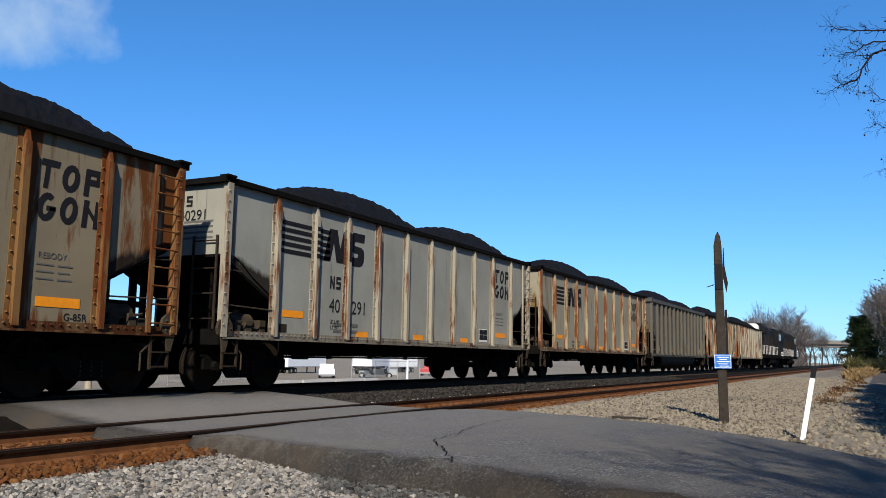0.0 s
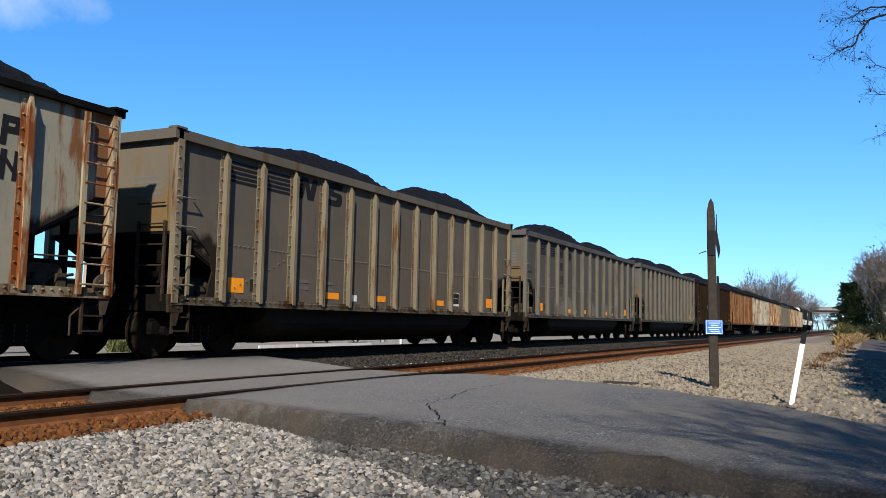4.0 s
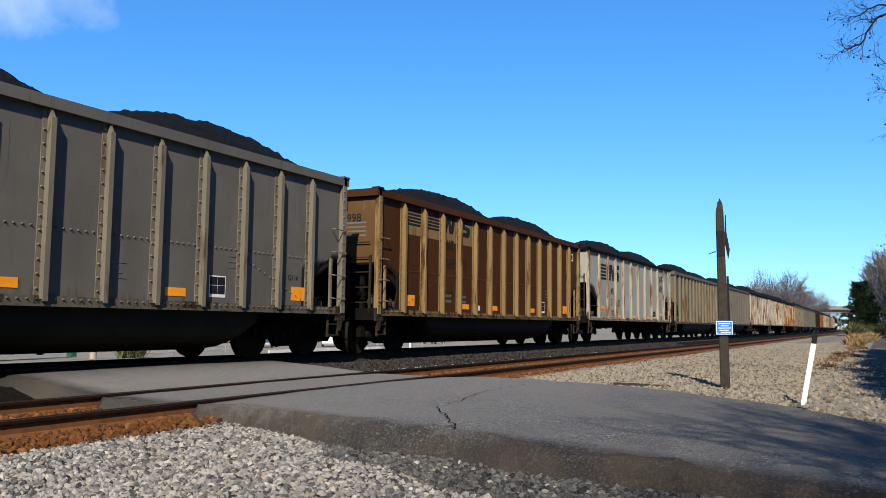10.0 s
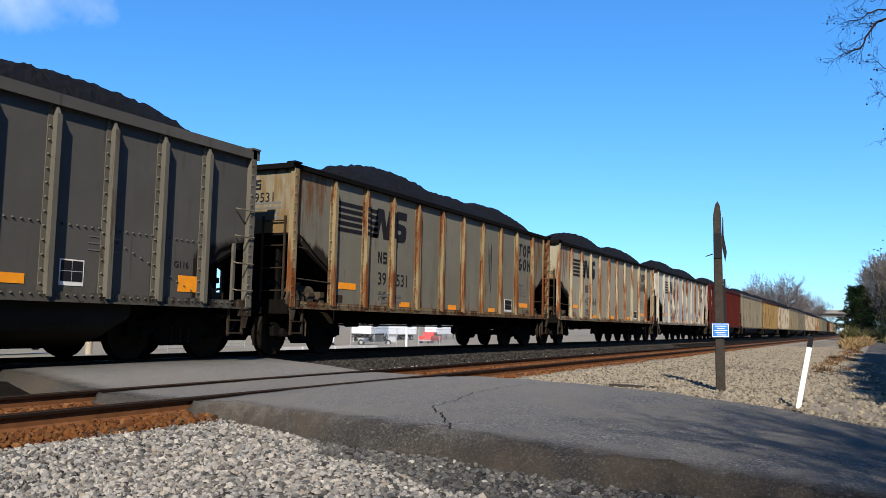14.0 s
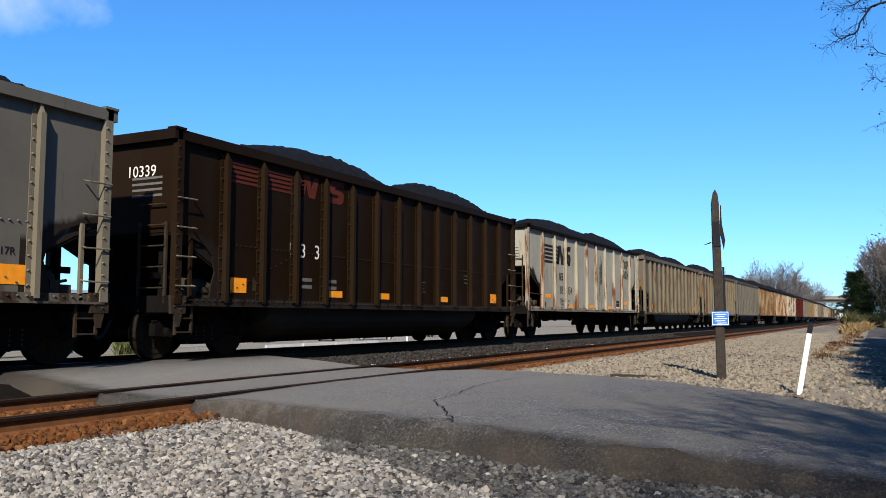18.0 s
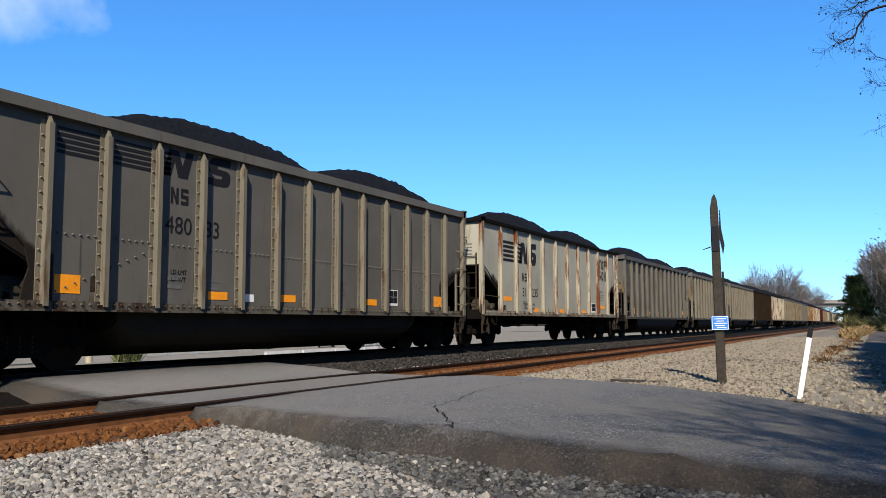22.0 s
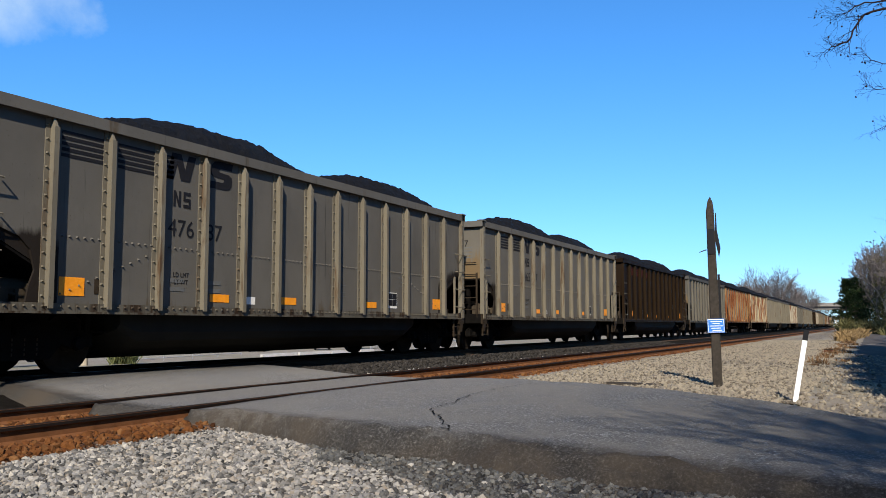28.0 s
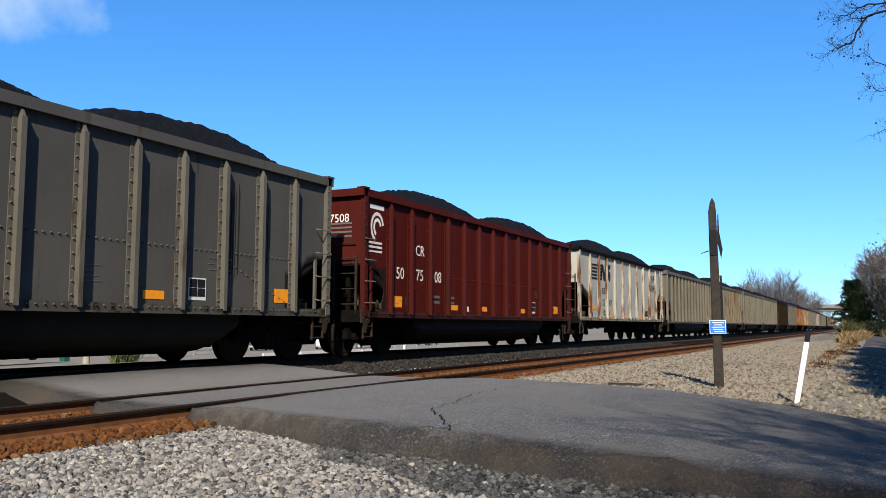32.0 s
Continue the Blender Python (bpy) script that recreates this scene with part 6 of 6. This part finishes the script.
def tuft_field(name, spots, mat, label, seed, tall, blades=26):
    rng = random.Random(seed)
    s = Shape()
    for x, y, k in spots:
        z = ground_height(x, y) - 0.05
        for _ in range(blades):
            a, r = rng.uniform(0, math.tau), rng.uniform(0, 0.5) * k
            p = Vector((x + math.cos(a) * r, y + math.sin(a) * r, z))
            d = Vector((rng.gauss(0, 0.35), rng.gauss(0, 0.35), 1)).normalized() * tall * k * rng.uniform(0.5, 1.1)
            w = Vector((math.sin(a), math.cos(a), 0)) * (0.012 + 0.0006 * x)
            q = p + d * 0.6
            tip = p + d + Vector((d.x, d.y, -0.1 * tall)) * 0.5
            s.add([p - w, p + w, q + w * 0.8, tip, q - w * 0.8], [(0, 1, 2, 4), (4, 2, 3)])
    return tagged(part(name, s, mat), label, "dry grass", kind="stuff")


rng = random.Random(5)
tuft_field("dry_brush", [(x, 2.6 - 0.019 * x + rng.uniform(-0.35, 0.35), rng.uniform(0.5, 1.0)) for x in (rng.uniform(58, 94) for _ in range(34))], MAT["brush"], "tall tan dry grass beside the service road", 3, 1.0, 60)
tuft_field("verge_grass", [(x, rng.uniform(0.75, 1.5), rng.uniform(0.3, 0.9)) for x in (rng.uniform(19, 60) for _ in range(46))], MAT["weed"], "short dry brown grass on the verge", 4, 0.3, 30)
tuft_field("edge_grass", [(rng.uniform(11.8, 26), rng.uniform(-2.2, 0.9), rng.uniform(0.2, 0.55)) for _ in range(170)], MAT["weed"], "sparse dead grass at the road edge", 6, 0.16, 14)
tuft_field("undergrowth", [(x, x * rng.uniform(0.055, 0.14) + 5, rng.uniform(1.5, 3)) for x in (rng.uniform(180, 300) for _ in range(150))], MAT["haze_wood"], "grey-brown undergrowth below the far trees", 7, 1.7, 40)
tuft_field("right_undergrowth", [(x, rng.uniform(-7, -1.2) - (1.5 if x < 110 else 0), rng.uniform(0.6, 1.3)) for x in (rng.uniform(95, 180) for _ in range(140))], MAT["leaf"], "olive-brown thicket along the service road", 8, 1.2, 60)

tuft_field("thicket", [(rng.uniform(118, 140), rng.uniform(-3.0, 3.6), rng.uniform(0.5, 1.0)) for _ in range(60)], MAT["leaf"], "olive-brown thicket below the pines", 9, 2.4, 60)

# service road: worn earth lane
lane = sheet("service_road", [17.0 + i * 1.5 for i in range(28)] + [60 + i * 10 for i in range(14)], [-3.4, -2.6, -1.6, -0.6, 0.0, 0.45, 0.75], lambda x, y: ground_height(x, y) + 0.012 - (0.06 if y in (-3.4, 0.75) or x < 18 else 0) + rough(x, y, 0.6, 0.015), simple("grey_lane", (0.075, 0.066, 0.058), 0.95, 0, 0.5, 1.2, 0.7, 0.03))
tagged(lane, "grey worn service lane beside the railway", "lane", kind="structure")


# ---- overpass ----
PIER_CONCRETE = simple("aged_concrete", (0.2, 0.185, 0.165), 0.9, 0, 0.3, 0.6)


def overpass():
    o = new("overpass")
    o.matrix_basis = pose(300, 0, 0, 0, 0, 4)
    part("deck", Shape().prism([(-4.5, 6.5), (4.5, 6.5), (4.7, 6.75), (4.7, 7.0), (-4.7, 7.0), (-4.7, 6.75)], -60, 120, lambda a, b, h: (a, h, b)), PIER_CONCRETE, o)
    for x in (-3.6, -1.2, 1.2, 3.6):
        part("girder", Shape().box(x - 0.2, x + 0.2, -60, 120, 5.6, 6.5), PIER_CONCRETE, o)
    for x in (-4.55, 4.55):
        part("parapet", Shape().box(x - 0.12, x + 0.12, -60, 120, 7.0, 7.75), PIER_CONCRETE, o)
    for y in (-12, 2.5, 22, 40):
        for x in (-3.2, 0, 3.2):
            part("pier", Shape().tube((x, y, -0.8), (x, y, 5.2), 0.45, 0.45, 12), PIER_CONCRETE, o)
        part("pier_cap", Shape().box(-4.2, 4.2, y - 0.6, y + 0.6, 5.0, 5.6), PIER_CONCRETE, o)
    return tagged(o, "pale concrete road overpass across the railway", "overpass")


overpass()


# ---- the yard beyond the train ----
def yard(x, y, turn=0, away=1.9):
    """A place in the yard, which falls away from the railway."""
    return pose(x * away, y * away, 0.724 - 1.284 * away, 0, 0, turn)



def wheel(parent, x, y, r, w=0.24):
    t = part("wheel", Shape().tube((x, y - w / 2, r), (x, y + w / 2, r), r, r, 18), MAT["rubber"], parent)
    part("hub", Shape().tube((x, y - w / 2 - 0.01, r), (x, y + w / 2 + 0.01, r), r * 0.5, r * 0.5, 12), MAT["silver"], t)


def pickup(m, paint, label):
    c = new("pickup_truck")
    c.matrix_basis = m
    part("body", Shape().prism([(-2.7, 0.5), (2.7, 0.5), (2.75, 0.95), (2.6, 1.1), (1.1, 1.18), (-2.7, 1.18)], -0.95, 0.95, xz), paint, c)
    part("cab", Shape().prism([(-1.0, 1.18), (1.15, 1.18), (0.55, 1.78), (-0.85, 1.8)], -0.85, 0.85, xz), paint, c)
    for y in (-0.87, 0.85):
        part("window", Shape().prism([(-0.8, 1.24), (0.85, 1.24), (0.45, 1.7), (-0.72, 1.72)], y, y + 0.02, xz), MAT["glass"], c)
    for x in (-1.75, 1.75):
        for y in (-0.85, 0.85):
            wheel(c, x, y, 0.4)
    for x in (-2.76, 2.72):
        part("bumper", Shape().box(x, x + 0.1, -0.95, 0.95, 0.45, 0.65, 0.02), MAT["silver"], c)
    return tagged(c, label, "pickup truck", "vehicles in the yard")


pickup(yard(36.6, 25.4, 36, 2.4), simple("white_car_body", (0.75, 0.76, 0.78), 0.3, 0, 0.05), "white pickup truck parked behind the barrier")
pickup(yard(33.8, 27.2, 30, 2.4), simple("navy_car_body", (0.03, 0.04, 0.07), 0.3, 0, 0.05), "dark blue pickup truck parked in the yard")
pickup(yard(39.5, 24.2, 120, 2.4), simple("silver_car_body", (0.4, 0.41, 0.42), 0.3, 0.3, 0.05), "silver pickup truck behind the fence")
pickup(yard(46.5, 24.5, 10, 2.4), simple("red_car_body", (0.45, 0.04, 0.03), 0.3, 0, 0.05), "red pickup truck in the yard")


def box_truck(m, label):
    c = new("box_truck")
    c.matrix_basis = m
    part("cargo_box", Shape().box(-3.6, 2.6, -1.22, 1.22, 1.0, 3.4, 0.05), MAT["trailer"], c)
    part("chassis", Shape().box(-3.7, 4.4, -0.5, 0.5, 0.6, 1.0), MAT["dark"], c)
    part("cab", Shape().prism([(2.7, 0.6), (4.7, 0.6), (4.7, 1.7), (4.2, 2.5), (2.7, 2.55)], -1.1, 1.1, xz), MAT["trailer"], c)
    part("skirt", Shape().box(-3.5, 2.5, -1.15, 1.15, 0.72, 1.0), MAT["dark"], c)
    part("rear_bumper", Shape().box(-4.3, -3.65, -1.0, 1.0, 0.5, 0.62), MAT["dark"], c)
    for x in (-2.4, 3.6):
        for y in (-1.0, 1.0):
            wheel(c, x, y, 0.5, 0.3)
    return tagged(c, label, "truck", "vehicles in the yard")


box_truck(yard(19.2, 26.7, 205), "white box truck parked in the yard")
box_truck(yard(47.5, 29.5, 15), "white box truck beyond the fence")
box_truck(yard(40.5, 38.5, 190), "white delivery truck at the back of the yard")

def semi_trailer(m, label):
    c = new("semi_trailer")
    c.matrix_basis = m
    part("cargo_box", Shape().box(-6.5, 6.5, -1.28, 1.28, 1.15, 3.95, 0.04), MAT["trailer"], c)
    part("lower_rail", Shape().box(-6.45, 6.45, -1.3, 1.3, 1.08, 1.2), MAT["silver"], c)
    part("rear_door", Shape().box(-6.56, -6.5, -1.2, 1.2, 1.25, 3.85), MAT["siding"], c)
    for y in (-0.8, 0.8):
        part("landing_leg", Shape().box(3.6, 3.75, y - 0.07, y + 0.07, 0.02, 1.1), MAT["dark"], c)
    part("bogie", Shape().box(-5.6, -3.2, -0.5, 0.5, 0.6, 1.1), MAT["dark"], c)
    for x in (-5.1, -3.8):
        for y in (-1.0, 1.0):
            wheel(c, x, y, 0.5, 0.3)
    return tagged(c, label, "trailer", "trailers in the yard")


for x, y, turn in ((24.5, 37.0, 12), (36.0, 33.5, 172), (44.0, 32.5, 8), (52.0, 30.5, 176), (61.0, 31.0, 4)):
    semi_trailer(yard(x, y, turn, 2.6), "white semi trailer parked along the yard")

for x, y, turn in ((28.3, 34.4, 8), (33.5, 40.5, 4)):
    c = new("shipping_container")
    c.matrix_basis = yard(x, y, turn, 2.6)
    s = Shape().box(-3.0, 3.0, -1.2, 1.2, 0.05, 2.6)
    for k in range(30):
        s.box(-2.95 + k * 0.2, -2.85 + k * 0.2, -1.24, -1.2, 0.15, 2.5)
    part("shell", s, MAT["red_box"], c)
    for sx in (-0.55, 0.55):
        part("door", Shape().box(-3.05, -3.0, sx - 0.52, sx + 0.52, 0.1, 2.5), MAT["red_box"], c)
    tagged(c, "corrugated red shipping container in the yard", "container", "containers")

hall = new("warehouse")
hall.matrix_basis = yard(52, 62, 12)
part("wall", Shape().box(-26, 26, -7, 7, 0, 5.2), MAT["siding"], hall)
part("roof", Shape().prism([(-7.6, 5.2), (7.6, 5.2), (0, 6.8)], -26.6, 26.6, yz), MAT["silver"], hall)
for k in range(5):
    part("roller_door", Shape().box(-22 + k * 10, -18 + k * 10, -7.06, -7.0, 0, 3.6), MAT["concrete"], hall)
tagged(hall, "long white metal warehouse behind the yard", "warehouse")

bin_ = new("wheeled_bin")
bin_.matrix_basis = yard(19.9, 24.3)
part("tub", Shape().prism([(-0.2, 0.06), (0.2, 0.06), (0.24, 1.0), (-0.24, 1.0)], -0.22, 0.22, xz), MAT["green"], bin_)
part("lid", Shape().box(-0.26, 0.26, -0.25, 0.25, 1.0, 1.07, 0.03), MAT["green"], bin_)
tagged(bin_, "dark green wheeled bin by the fence", "bin")

pole = new("utility_pole")
pole.matrix_basis = yard(20.35, 23.8)
part("mast", Shape().tube((0, 0, -0.3), (0, 0, 6.4), 0.22, 0.15, 12), simple("pale_pole_wood", (0.3, 0.25, 0.18), 0.9, 0, 0.3, 8.0), pole)
part("crossarm", Shape().box(-1.1, 1.1, -0.06, 0.06, 5.8, 5.95), MAT["wood"], pole)
tagged(pole, "pale wooden utility pole in the yard", "utility pole")

barrel = new("traffic_barrel")
barrel.matrix_basis = yard(27.6, 28.4)
part("drum", Shape().tube((0, 0, 0.05), (0, 0, 1.0), 0.29, 0.22, 16), MAT["orange"], barrel)
for z in (0.35, 0.68):
    part("band", Shape().tube((0, 0, z), (0, 0, z + 0.12), 0.285, 0.27, 16), MAT["plastic"], barrel)
part("base", Shape().tube((0, 0, 0), (0, 0, 0.06), 0.42, 0.42, 12), MAT["rubber"], barrel)
tagged(barrel, "orange traffic barrel with white bands", "barrel")


def fence(x0, y0, x1, y1, n, label):
    f = new("chain_link_fence")
    d = Vector((x1 - x0, y1 - y0, 0)) * 1.9
    f.matrix_basis = yard(x0, y0)
    for k in range(n + 1):
        p = d * (k / n)
        part("fence_post", Shape().tube((p.x, p.y, -0.1), (p.x, p.y, 1.85), 0.035, 0.035, 8), MAT["silver"], f)
    for z in (0.1, 1.8):
        part("fence_rail", Shape().tube((0, 0, z), (d.x, d.y, z), 0.022, 0.022, 6), MAT["silver"], f)
    s = Shape()
    u = d.normalized()
    total, step = d.length, 0.22
    k = -1.7
    while k < total:
        for rise in (1, -1):
            a, b = max(0.0, k), min(total, k + 1.7)
            if b - a > 0.1:
                za, zb = (0.1 + (a - k), 0.1 + (b - k)) if rise > 0 else (1.8 - (a - k), 1.8 - (b - k))
                s.tube(u * a + Vector((0, 0, za)), u * b + Vector((0, 0, zb)), 0.006, 0.006, 3)
        k += step
    part("mesh", s, MAT["silver"], f)
    return tagged(f, label, "fence", "fences of the yard")


fence(22.8, 24.2, 30.5, 25.6, 4, "galvanised chain-link fence along the yard")
fence(35.2, 22.95, 41.0, 19.8, 5, "galvanised chain-link fence with a white post")
white = new("gate_post")
white.matrix_basis = yard(37.3, 21.0)
part("shaft", Shape().box(-0.07, 0.07, -0.07, 0.07, 0, 2.0), MAT["plastic"], white)
part("cap", Shape().box(-0.09, 0.09, -0.09, 0.09, 2.0, 2.04), MAT["plastic"], white)
tagged(white, "thick white gate post by the fence", "gate post")

for k in range(7):
    b = new("concrete_barrier")
    b.matrix_basis = yard(24.5 + k * 1.08, 19.2 + 0.05 * (k % 2), 1.5 * (k % 3) - 1.5)
    part("block", Shape().prism([(-0.3, 0), (0.3, 0), (0.24, 0.16), (0.1, 0.34), (0.08, 0.55), (-0.08, 0.55), (-0.1, 0.34), (-0.24, 0.16)], -0.98, 0.98, yz), MAT["concrete"], b)
    tagged(b, "low weathered concrete barrier block", "barrier", "concrete barriers")

tuft_field("yard_shrub", [(39.6, 43.4, 0.8), (40.0, 43.1, 0.9), (40.3, 42.9, 0.7)], MAT["shrub"], "grey-green weedy shrub at the fence", 12, 1.9, 190)
tuft_field("yard_weeds", [(rng.uniform(22, 80), rng.uniform(17, 36), rng.uniform(0.4, 1.0)) for _ in range(260)], MAT["brush"], "pale dry weeds beyond the tracks", 13, 0.3, 14)


# ---- ties, built last ----
def ties():
    rng = random.Random(9)
    me = [Shape().box(-0.115 - 0.01 * k, 0.115, -1.3 - 0.03 * k, 1.3, -0.17, 0.0, 0.012).mesh("tie", MAT["tie"]) for k in range(3)]
    plate = Shape().box(-0.1, 0.1, -0.18, 0.18, 0.0, 0.012).mesh("tie_plate", MAT["rail"])
    for track, cy, cz in ((TRACKS[0], NEAR_Y, NEAR_Z), (TRACKS[1], MAIN_Y, MAIN_Z)):
        for k in range(130):
            x = -2.0 + k * 0.53
            if 6.7 < x < 14.2:
                continue
            part("tie", me[rng.randrange(3)], None, track, at=pose(x + rng.uniform(-0.03, 0.03), cy + bend(x) + rng.uniform(-0.03, 0.03), cz - 0.172, 0, 0, rng.uniform(-1, 1)))
            if x < 45:
                for sy in (-0.7525, 0.7525):
                    part("tie_plate", plate, None, track, at=pose(x, cy + bend(x) + sy, cz - 0.178))


ties()
motions()
